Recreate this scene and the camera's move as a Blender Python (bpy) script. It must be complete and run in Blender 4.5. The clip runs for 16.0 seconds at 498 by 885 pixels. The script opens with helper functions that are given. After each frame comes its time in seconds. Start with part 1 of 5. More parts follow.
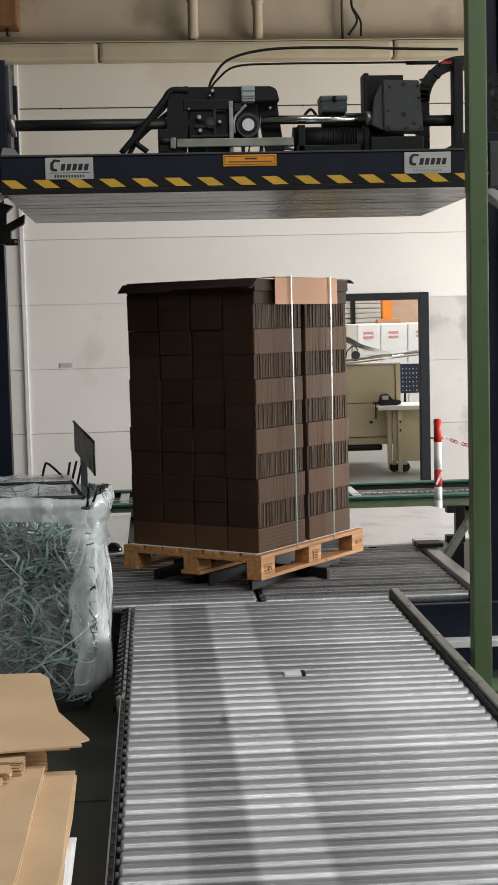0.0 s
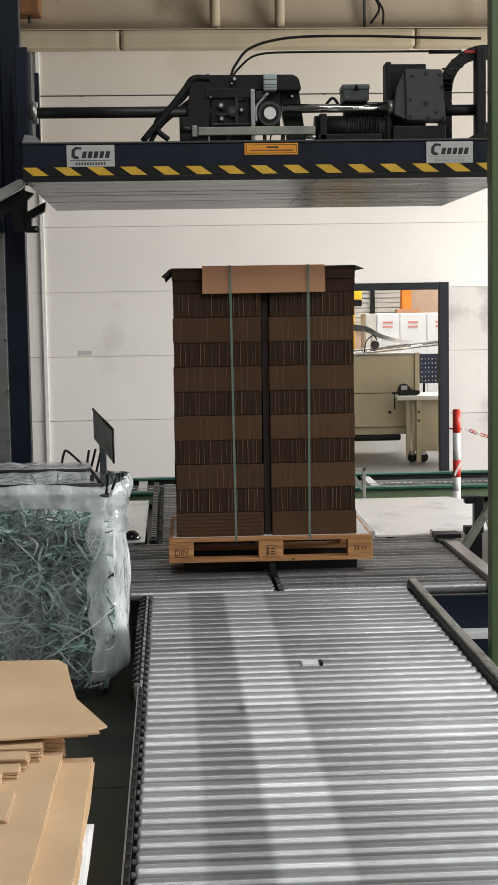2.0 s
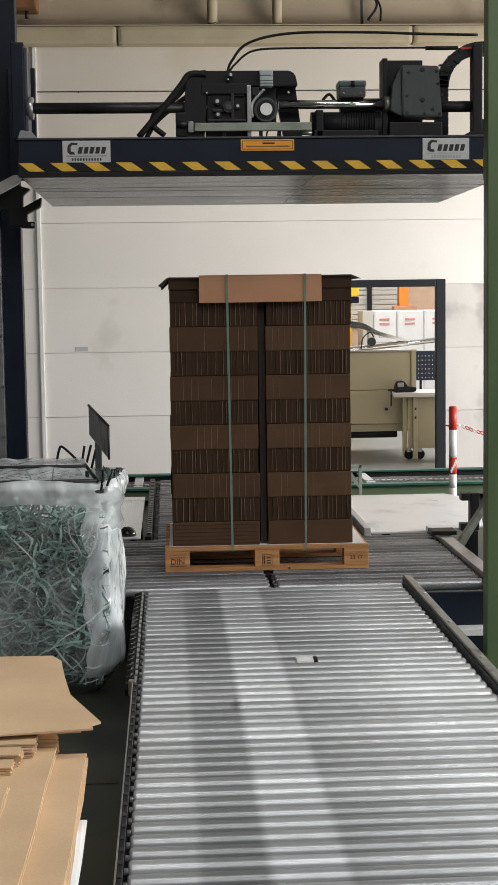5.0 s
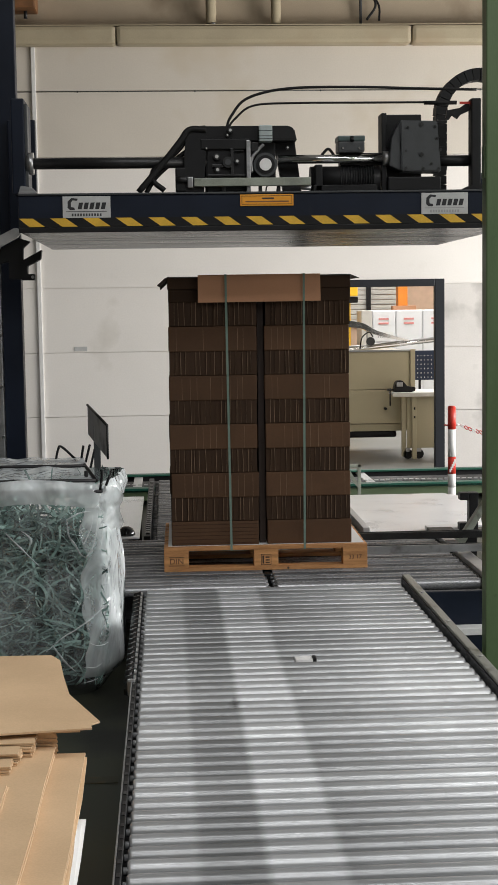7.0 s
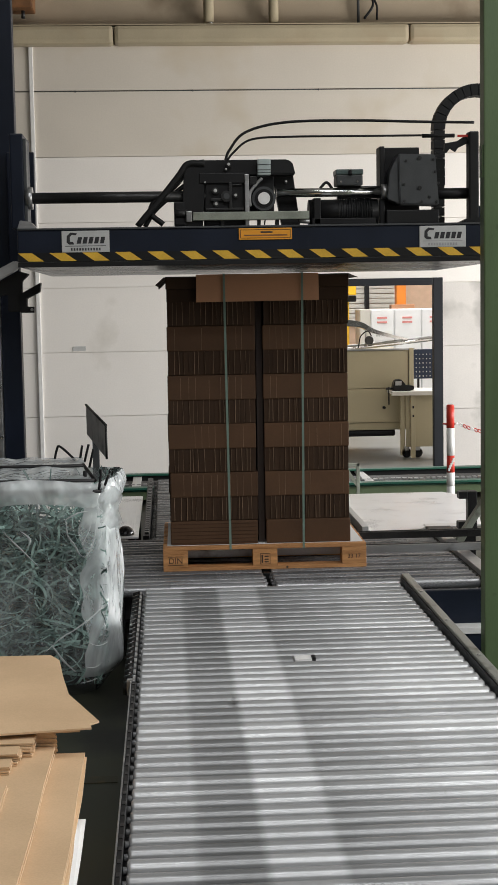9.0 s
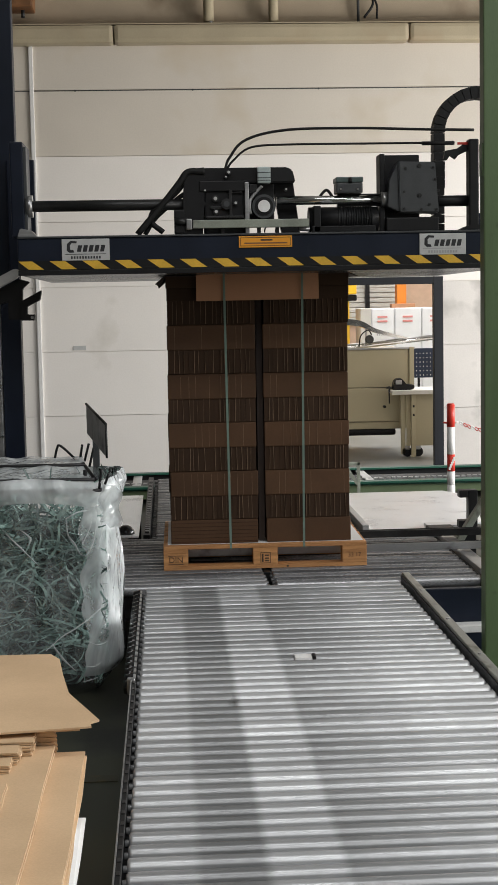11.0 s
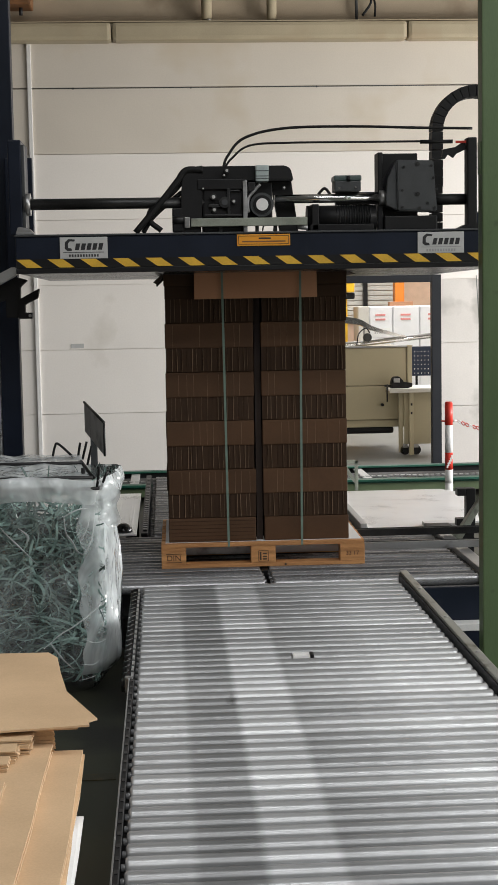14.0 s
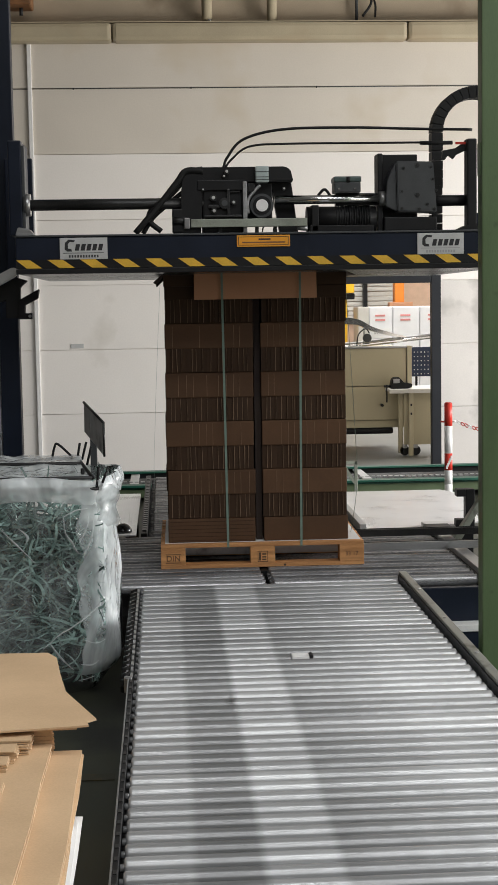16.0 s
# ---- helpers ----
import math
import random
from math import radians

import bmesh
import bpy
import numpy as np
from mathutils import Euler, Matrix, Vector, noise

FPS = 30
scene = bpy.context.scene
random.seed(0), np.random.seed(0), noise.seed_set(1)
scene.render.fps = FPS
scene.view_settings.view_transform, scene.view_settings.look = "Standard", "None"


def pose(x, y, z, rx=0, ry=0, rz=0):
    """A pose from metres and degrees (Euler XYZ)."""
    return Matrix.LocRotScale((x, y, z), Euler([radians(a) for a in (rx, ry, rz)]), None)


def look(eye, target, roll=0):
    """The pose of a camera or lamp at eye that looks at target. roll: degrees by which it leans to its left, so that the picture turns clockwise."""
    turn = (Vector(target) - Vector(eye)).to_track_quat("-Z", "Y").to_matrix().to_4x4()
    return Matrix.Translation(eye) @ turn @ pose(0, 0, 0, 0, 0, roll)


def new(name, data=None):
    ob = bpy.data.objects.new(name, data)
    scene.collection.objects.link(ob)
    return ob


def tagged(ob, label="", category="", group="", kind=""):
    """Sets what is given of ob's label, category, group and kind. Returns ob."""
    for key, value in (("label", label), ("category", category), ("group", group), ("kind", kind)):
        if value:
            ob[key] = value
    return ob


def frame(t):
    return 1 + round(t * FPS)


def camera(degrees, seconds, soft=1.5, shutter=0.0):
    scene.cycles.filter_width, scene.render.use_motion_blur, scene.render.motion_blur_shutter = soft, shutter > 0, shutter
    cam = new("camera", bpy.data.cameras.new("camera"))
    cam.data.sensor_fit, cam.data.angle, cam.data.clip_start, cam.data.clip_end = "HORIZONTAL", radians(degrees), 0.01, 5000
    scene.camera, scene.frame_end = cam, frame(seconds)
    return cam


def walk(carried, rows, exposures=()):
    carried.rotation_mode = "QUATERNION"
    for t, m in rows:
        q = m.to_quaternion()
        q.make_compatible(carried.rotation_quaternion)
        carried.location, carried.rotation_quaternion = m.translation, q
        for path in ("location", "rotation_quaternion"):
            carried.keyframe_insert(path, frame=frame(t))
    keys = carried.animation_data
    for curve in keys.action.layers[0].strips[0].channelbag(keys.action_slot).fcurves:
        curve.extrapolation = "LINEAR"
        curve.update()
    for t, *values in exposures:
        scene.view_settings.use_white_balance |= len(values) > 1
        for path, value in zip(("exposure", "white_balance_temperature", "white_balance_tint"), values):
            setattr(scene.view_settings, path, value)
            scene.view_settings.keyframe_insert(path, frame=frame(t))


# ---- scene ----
# ---------------------------------------------------------------- camera
cam = camera(19.67, 16.0, soft=1.1)


def aim(x, y, z, yaw, pitch, roll):
    """Camera pose from a compass turn to the right, a tilt up and a lean, in degrees."""
    return pose(x, y, z, 0, 0, -yaw) @ pose(0, 0, 0, 90 + pitch, 0, 0) @ pose(0, 0, 0, 0, 0, roll)


walk(cam, [
    (0.0, aim(-0.571, -8.848, 1.540, 3.806, -4.770, -1.350)),
    (0.5, aim(-0.575, -8.842, 1.541, 3.709, -4.830, -1.281)),
    (1.0, aim(-0.582, -8.844, 1.540, 3.605, -4.903, -1.005)),
    (1.5, aim(-0.579, -8.845, 1.539, 3.340, -5.000, -0.984)),
    (2.0, aim(-0.578, -8.846, 1.541, 3.089, -5.201, -0.939)),
    (2.5, aim(-0.575, -8.846, 1.538, 3.100, -5.206, -0.931)),
    (3.0, aim(-0.572, -8.844, 1.539, 3.136, -5.256, -0.852)),
    (3.5, aim(-0.574, -8.844, 1.538, 3.151, -5.268, -0.796)),
    (4.0, aim(-0.569, -8.839, 1.537, 3.166, -5.309, -0.807)),
    (6.5, aim(-0.569, -8.848, 1.540, 3.247, -5.336, -0.789)),
    (7.0, aim(-0.567, -8.845, 1.537, 3.231, -5.337, -0.837)),
    (7.5, aim(-0.567, -8.846, 1.540, 3.266, -5.361, -0.829)),
    (8.0, aim(-0.571, -8.847, 1.540, 3.288, -5.378, -0.916)),
    (8.5, aim(-0.568, -8.840, 1.537, 3.290, -5.367, -0.952)),
    (9.0, aim(-0.566, -8.848, 1.539, 3.274, -5.374, -0.992)),
    (11.5, aim(-0.563, -8.845, 1.535, 3.265, -5.408, -1.088)),
    (12.0, aim(-0.568, -8.843, 1.537, 3.311, -5.429, -1.107)),
    (12.5, aim(-0.566, -8.852, 1.539, 3.298, -5.456, -1.140)),
    (13.0, aim(-0.562, -8.843, 1.537, 3.291, -5.485, -1.105)),
    (13.5, aim(-0.563, -8.846, 1.537, 3.300, -5.481, -1.065)),
    (14.0, aim(-0.564, -8.844, 1.537, 3.333, -5.479, -1.025)),
    (14.5, aim(-0.564, -8.853, 1.541, 3.348, -5.495, -1.094)),
    (15.0, aim(-0.563, -8.847, 1.538, 3.334, -5.482, -1.062)),
    (15.5, aim(-0.565, -8.851, 1.539, 3.354, -5.472, -0.991)),
    (16.0, aim(-0.563, -8.848, 1.539, 3.343, -5.470, -0.945)),
], exposures=((0, -0.04), (0.5, -0.02), (0.9, 0.19), (1.5, 0.17), (2.5, 0.15), (4.0, 0.13), (5.8, 0.08), (7.0, 0.04), (16, 0.05)))

# ---------------------------------------------------------------- light
world = bpy.data.worlds.new("overcast_sky")
scene.world = world
world.use_nodes = True
sky = world.node_tree.nodes.new("ShaderNodeTexSky")
sky.sky_type, sky.sun_disc = "NISHITA", False
sky.sun_elevation, sky.sun_rotation = radians(48), radians(100)
world.node_tree.links.new(sky.outputs[0], world.node_tree.nodes["Background"].inputs[0])
world.node_tree.nodes["Background"].inputs[1].default_value = 0.12
sun = new("sun", bpy.data.lights.new("sun", "SUN"))
sun.data.energy, sun.data.angle, sun.data.color = 0.8, radians(12), (1.0, 0.96, 0.9)
sun.matrix_world = look((20, -6, 24), (0, 0, 0))


def daylight(name, eye, target, sx, sy, watts, color):
    """Skylight in an opening of the hall."""
    ob = new(name, bpy.data.lights.new(name, "AREA"))
    ob.data.shape, ob.data.size, ob.data.size_y = "RECTANGLE", sx, sy
    ob.data.energy, ob.data.color = watts, color
    ob.matrix_world = look(eye, target)
    return ob


daylight("window_light", (8.95, 2.6, 1.72), (0, 2.6, 0.5), 6.2, 1.62, 1190, (1.0, 0.975, 0.945))
daylight("window_light_front", (8.95, -6.5, 2.65), (0, -6.5, 0.8), 10.0, 3.4, 340, (1.0, 0.985, 0.96))
for strip_y in (-5.6, -8.4, -11.2):
    strip = daylight("roof_strip_light", (2.6, strip_y, 6.97), (2.6, strip_y, 0), 9.8, 0.76, 188, (0.99, 0.99, 0.985))
    strip.matrix_world = pose(2.6, strip_y, 6.97)
daylight("next_hall_light", (4.0, 13.0, 5.9), (4.0, 13.0, 0), 6.0, 6.0, 900, (1.0, 0.99, 0.97))


# ---------------------------------------------------------------- materials
def mat(name, color, rough=0.6, metal=0.0, vary=0.12, scale=6.0, fine=120.0, bump=0.15, tint=None, spread=0.0,
        stretch=(1, 1, 1), stain=None, stain_at=0.62, stain_scale=3.0, island=0.0, coat=0.0, spec=0.5):
    """Procedural surface: large and fine variation in colour and gloss, relief, stains, difference from piece to piece."""
    m = bpy.data.materials.new(name)
    m.use_nodes = True
    nt, p = m.node_tree, m.node_tree.nodes["Principled BSDF"]
    add, link = nt.nodes.new, nt.links.new
    co = add("ShaderNodeTexCoord")
    mp = add("ShaderNodeMapping")
    mp.inputs["Scale"].default_value = stretch
    link(co.outputs["Object"], mp.inputs["Vector"])
    n1, n2 = add("ShaderNodeTexNoise"), add("ShaderNodeTexNoise")
    n1.inputs["Scale"].default_value, n1.inputs["Detail"].default_value = scale, 5
    n2.inputs["Scale"].default_value, n2.inputs["Detail"].default_value = fine, 3
    for n in (n1, n2):
        link(mp.outputs[0], n.inputs["Vector"])
    both = add("ShaderNodeMath")
    both.operation = "ADD"
    half = add("ShaderNodeMath")
    half.operation = "MULTIPLY_ADD"
    half.inputs[1].default_value, half.inputs[2].default_value = 0.5, -0.25
    link(n2.outputs[0], half.inputs[0])
    link(n1.outputs[0], both.inputs[0])
    link(half.outputs[0], both.inputs[1])
    ramp = add("ShaderNodeValToRGB")
    lo = tuple(c * (1 - vary) for c in color)
    hi = tuple(min(1, c * (1 + vary)) for c in (tint or color))
    ramp.color_ramp.elements[0].position, ramp.color_ramp.elements[0].color = 0.3, (*lo, 1)
    ramp.color_ramp.elements[1].position, ramp.color_ramp.elements[1].color = 0.7, (*hi, 1)
    link(both.outputs[0], ramp.inputs[0])
    out = ramp.outputs[0]
    if stain:
        n3 = add("ShaderNodeTexNoise")
        n3.inputs["Scale"].default_value, n3.inputs["Detail"].default_value = stain_scale, 6
        link(co.outputs["Object"], n3.inputs["Vector"])
        r3 = add("ShaderNodeMapRange")
        r3.inputs["From Min"].default_value, r3.inputs["From Max"].default_value = stain_at, stain_at + 0.12
        link(n3.outputs[0], r3.inputs["Value"])
        mx = add("ShaderNodeMix")
        mx.data_type = "RGBA"
        link(r3.outputs[0], mx.inputs["Factor"])
        link(out, mx.inputs["A"])
        mx.inputs["B"].default_value = (*stain, 1)
        out = mx.outputs["Result"]
    if spread or island:
        src = add("ShaderNodeObjectInfo").outputs["Random"] if spread else add("ShaderNodeNewGeometry").outputs["Random Per Island"]
        amount = spread or island
        r4 = add("ShaderNodeMapRange")
        r4.inputs["To Min"].default_value, r4.inputs["To Max"].default_value = 1 - amount, 1 + amount
        link(src, r4.inputs["Value"])
        hs = add("ShaderNodeHueSaturation")
        link(r4.outputs[0], hs.inputs["Value"])
        link(out, hs.inputs["Color"])
        out = hs.outputs[0]
    link(out, p.inputs["Base Color"])
    rr = add("ShaderNodeMapRange")
    rr.inputs["To Min"].default_value, rr.inputs["To Max"].default_value = max(0.02, rough - 0.1), min(1, rough + 0.1)
    link(both.outputs[0], rr.inputs["Value"])
    link(rr.outputs[0], p.inputs["Roughness"])
    p.inputs["Metallic"].default_value = metal
    p.inputs["Specular IOR Level"].default_value = spec
    p.inputs["Coat Weight"].default_value = coat
    if bump:
        b = add("ShaderNodeBump")
        b.inputs["Strength"].default_value, b.inputs["Distance"].default_value = bump, 0.004
        link(both.outputs[0], b.inputs["Height"])
        link(b.outputs[0], p.inputs["Normal"])
    return m


def banded_steel(name, stops, color, rough, metal):
    """Steel rollers with worn and soiled tracks at fixed places along their length; the stops can also paint weaker
    light.
    """
    m = mat(name, color, rough, metal, vary=0.09, scale=4, fine=18, bump=0.0, spread=0.20, stain=(0.16, 0.155, 0.15), stain_at=0.70, stain_scale=8)
    nt = m.node_tree
    p = nt.nodes["Principled BSDF"]
    nt.links.remove(p.inputs["Roughness"].links[0])
    spots = [n for n in nt.nodes if n.type == "TEX_NOISE" and n.inputs["Scale"].default_value == 8][0]
    info, far, shift = (nt.nodes.new(k) for k in ("ShaderNodeObjectInfo", "ShaderNodeMath", "ShaderNodeVectorMath"))
    far.operation, far.inputs[1].default_value = "MULTIPLY", 60.0
    nt.links.new(info.outputs["Random"], far.inputs[0])
    nt.links.new(spots.inputs["Vector"].links[0].from_socket, shift.inputs[0])
    nt.links.new(far.outputs[0], shift.inputs[1])
    nt.links.new(shift.outputs[0], spots.inputs["Vector"])
    p.inputs["Roughness"].default_value = rough
    src = p.inputs["Base Color"].links[0].from_socket
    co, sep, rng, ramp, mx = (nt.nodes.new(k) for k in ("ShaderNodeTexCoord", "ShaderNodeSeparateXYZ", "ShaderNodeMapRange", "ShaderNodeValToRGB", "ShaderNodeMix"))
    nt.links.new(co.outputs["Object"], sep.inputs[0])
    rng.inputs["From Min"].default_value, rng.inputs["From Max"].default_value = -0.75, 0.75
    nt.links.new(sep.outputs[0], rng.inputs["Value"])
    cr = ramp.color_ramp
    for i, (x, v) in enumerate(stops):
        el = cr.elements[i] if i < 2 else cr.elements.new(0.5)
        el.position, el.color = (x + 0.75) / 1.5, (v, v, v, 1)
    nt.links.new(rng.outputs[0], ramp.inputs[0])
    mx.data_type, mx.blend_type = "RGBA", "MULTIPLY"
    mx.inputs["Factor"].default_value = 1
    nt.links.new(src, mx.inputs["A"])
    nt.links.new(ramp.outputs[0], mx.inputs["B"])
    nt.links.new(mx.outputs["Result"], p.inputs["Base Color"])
    return m


WALL = mat("wall_panel_paint", (0.81, 0.77, 0.725), 0.55, vary=0.04, scale=0.8, fine=60, bump=0.05, spread=0.03, stain=(0.66, 0.62, 0.56), stain_at=0.66, stain_scale=1.1)
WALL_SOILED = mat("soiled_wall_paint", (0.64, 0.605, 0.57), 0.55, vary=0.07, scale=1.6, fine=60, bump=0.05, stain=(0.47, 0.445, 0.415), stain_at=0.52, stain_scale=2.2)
# upper panel rows: yellower tint, darkened to paint in the weaker light up there
WALL_DIM_YELLOW = mat("dim_yellowish_wall_paint", (0.65, 0.595, 0.52), 0.55, vary=0.05, scale=0.8, fine=60, bump=0.05, stain=(0.60, 0.53, 0.43), stain_at=0.56, stain_scale=0.9)
# brown base carries the shade above the trunking; the stains are separate noise
WALL_TOP = mat("shaded_upper_wall_paint", (0.42, 0.34, 0.245), 0.7, vary=0.1, scale=1.5, bump=0.05, stain=(0.29, 0.225, 0.155), stain_at=0.54, stain_scale=1.2)
CREAM = mat("cream_trunking_paint", (0.43, 0.365, 0.25), 0.5, vary=0.10, scale=2, bump=0.05, stain=(0.40, 0.32, 0.21), stain_at=0.58, stain_scale=1.2)
NAVY = mat("navy_machine_paint", (0.006, 0.010, 0.021), 0.45, spec=0.3, vary=0.2, scale=4, bump=0.05, stain=(0.016, 0.02, 0.03), stain_at=0.66, stain_scale=6)
BLACK = mat("black_painted_steel", (0.008, 0.008, 0.0085), 0.5, spec=0.3, vary=0.25, scale=8, bump=0.08)
BLACK2 = mat("black_rubber", (0.008, 0.008, 0.008), 0.6, spec=0.3, vary=0.2, scale=20, bump=0.1)
BLACK_GLOSS = mat("oily_black_steel", (0.012, 0.012, 0.012), 0.22, vary=0.25, scale=12, bump=0.05)
DARKSTEEL = mat("dark_oiled_steel", (0.032, 0.032, 0.032), 0.38, 0.5, vary=0.3, scale=10)
CHROME = mat("polished_steel", (0.75, 0.75, 0.74), 0.16, 1.0, vary=0.08, scale=12, bump=0.02)
STEEL = mat("scuffed_steel", (0.42, 0.42, 0.42), 0.36, 0.85, vary=0.16, scale=7, bump=0.08, stretch=(0.4, 3, 3), stain=(0.15, 0.14, 0.13), stain_at=0.6, stain_scale=5)
PLATEN = mat("scuffed_platen_sheet", (0.062, 0.066, 0.072), 0.28, 0.75, vary=0.2, scale=3, bump=0.06, stretch=(0.35, 2, 1), stain=(0.03, 0.03, 0.03), stain_at=0.50, stain_scale=1.3)
CHEQUER = mat("pale_chequer_plate", (0.90, 0.90, 0.895), 0.30, 0.0, vary=0.06, scale=3, bump=0.2, stain=(0.78, 0.775, 0.76), stain_at=0.64)
GREYBOX = mat("grey_gearbox_paint", (0.045, 0.048, 0.05), 0.5, vary=0.15, scale=10, bump=0.06)
GREYGREEN = mat("grey_green_bar_paint", (0.27, 0.29, 0.24), 0.5, 0.2, vary=0.2, scale=10, stain=(0.12, 0.12, 0.10), stain_at=0.6, stain_scale=9)
GREEN = mat("green_pillar_paint", (0.092, 0.140, 0.063), 0.42, vary=0.14, scale=4, bump=0.06, stretch=(2, 2, 0.25), stain=(0.065, 0.095, 0.045), stain_at=0.66, stain_scale=12)
JADE = mat("jade_green_frame_paint", (0.010, 0.085, 0.055), 0.45, vary=0.15, scale=4)
MOSS = mat("moss_green_panel_paint", (0.10, 0.14, 0.07), 0.5, vary=0.15, scale=4)
OLIVE = mat("worn_olive_rail", (0.29, 0.295, 0.265), 0.42, 0.55, vary=0.22, scale=5, stretch=(3, 0.5, 3), stain=(0.10, 0.095, 0.07), stain_at=0.56, stain_scale=6)
YELLOW = mat("yellow_warning_paint", (0.70, 0.42, 0.04), 0.5, vary=0.12, scale=14, stain=(0.30, 0.18, 0.03), stain_at=0.68, stain_scale=12)
ORANGE = mat("orange_label", (0.80, 0.33, 0.02), 0.5, vary=0.05)
LABEL = mat("pale_metal_plate", (0.52, 0.52, 0.51), 0.45, 0.1, vary=0.05, scale=20)
ALU = mat("bright_aluminium", (0.62, 0.62, 0.60), 0.35, 0.35, vary=0.1, scale=30)
INK = mat("dark_print", (0.02, 0.02, 0.022), 0.6, vary=0.1)
FAINT = mat("faded_print", (0.36, 0.36, 0.36), 0.6, vary=0.1)
PINE = mat("pale_pine_wood", (0.47, 0.212, 0.073), 0.7, vary=0.2, scale=5, fine=60, bump=0.25, tint=(0.55, 0.275, 0.105), stretch=(0.7, 9, 9), spread=0.12, stain=(0.34, 0.19, 0.08), stain_at=0.66, stain_scale=5)
BRAND = mat("burnt_brand", (0.06, 0.035, 0.02), 0.8, vary=0.2)
KRAFT = mat("dark_brown_kraft_board", (0.042, 0.0228, 0.0125), 0.75, spec=0.2, vary=0.14, scale=5, fine=90, bump=0.12, spread=0.14, stretch=(1, 1, 0.6))
KRAFT_LITE = mat("brown_kraft_flap", (0.088, 0.0462, 0.0245), 0.72, spec=0.2, vary=0.12, scale=5, fine=90, bump=0.12, spread=0.16)
KRAFT_EDGE = mat("raw_board_edge", (0.22, 0.14, 0.085), 0.8, vary=0.25, scale=9, bump=0.1, island=0.25)
LIDMAT = mat("dark_lid_board", (0.040, 0.025, 0.018), 0.65, vary=0.15, scale=4, bump=0.1)
TAN = mat("tan_kraft_board", (0.47, 0.235, 0.125), 0.7, vary=0.07, scale=4, fine=140, bump=0.08)
CARD = mat("light_kraft_cardboard", (0.56, 0.385, 0.225), 0.75, vary=0.06, scale=3, fine=150, bump=0.08, spread=0.05, tint=(0.60, 0.42, 0.25))
CARD_EDGE = mat("cardboard_cut_edge", (0.55, 0.37, 0.21), 0.85, vary=0.22, scale=30, fine=200, bump=0.3, island=0.18)
PAPER = mat("white_sheet", (0.80, 0.80, 0.79), 0.7, vary=0.03, spread=0.03)
STRAP = mat("sea_green_strap", (0.15, 0.215, 0.175), 0.35, vary=0.12, scale=14, bump=0.05)
SCRAP = mat("green_scrap_strap", (0.195, 0.285, 0.26), 0.15, vary=0.3, scale=6, bump=0.0, island=0.7)
FLOORM = mat("dark_painted_floor", (0.040, 0.042, 0.028), 0.55, vary=0.25, scale=2, bump=0.1, stain=(0.02, 0.02, 0.016), stain_at=0.55, stain_scale=1.4)
CONCRETE = mat("pale_concrete", (0.15, 0.147, 0.132), 0.5, vary=0.12, scale=2, bump=0.08, stain=(0.12, 0.12, 0.11), stain_at=0.55, stain_scale=1.2)
BEIGE = mat("beige_machine_paint", (0.42, 0.37, 0.245), 0.5, vary=0.05, scale=2, bump=0.04)
WHITEBOX = mat("white_cabinet_paint", (0.78, 0.79, 0.80), 0.45, vary=0.03, bump=0.03)
RED = mat("red_paint", (0.55, 0.035, 0.02), 0.45, vary=0.1, scale=12)
REDPALE = mat("pale_red_print", (0.70, 0.28, 0.26), 0.6, vary=0.1)
WHITE = mat("white_paint", (0.78, 0.77, 0.75), 0.45, vary=0.06, scale=12, bump=0.05)
OCHRE = mat("orange_steel_paint", (0.70, 0.22, 0.02), 0.5, vary=0.08)
BRIGHT_YELLOW = mat("yellow_lamp_housing", (0.85, 0.50, 0.02), 0.45, vary=0.06)
SHUTTER = mat("pale_shutter_steel", (0.60, 0.58, 0.53), 0.5, 0.1, vary=0.06)
TERRA = mat("salmon_wall_paint", (0.60, 0.42, 0.30), 0.7, vary=0.08)
RUST = mat("brown_lamp_housing", (0.20, 0.09, 0.035), 0.5, vary=0.25, scale=6)
TEAL = mat("pale_teal_box", (0.40, 0.46, 0.45), 0.4, vary=0.1)
TEAL_DARK = mat("dull_teal_lid", (0.07, 0.10, 0.095), 0.4, vary=0.15)
# for walls out of view, near black so they bounce little light
UNSEEN_WALL = mat("bounce_cutting_wall_paint", (0.09, 0.088, 0.08), 0.7, vary=0.1, scale=1)
CEILM = mat("hall_ceiling_sheet", (0.30, 0.295, 0.28), 0.7, vary=0.08, scale=1)
# wear tracks by x; left stops lowered further, painting the weaker light there
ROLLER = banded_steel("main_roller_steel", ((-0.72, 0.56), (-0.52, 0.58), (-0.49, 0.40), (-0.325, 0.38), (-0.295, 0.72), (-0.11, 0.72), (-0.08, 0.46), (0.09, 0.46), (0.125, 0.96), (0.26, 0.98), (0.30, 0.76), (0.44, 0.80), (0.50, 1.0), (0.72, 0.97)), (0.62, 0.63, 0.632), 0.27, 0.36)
# darker than the infeed steel: the shade of stack and head is in the base
ROLLER_TT = mat("shaded_turntable_roller_steel", (0.27, 0.27, 0.275), 0.27, 0.5, vary=0.2, scale=5, stretch=(0.5, 4, 4), spread=0.45, bump=0.015)


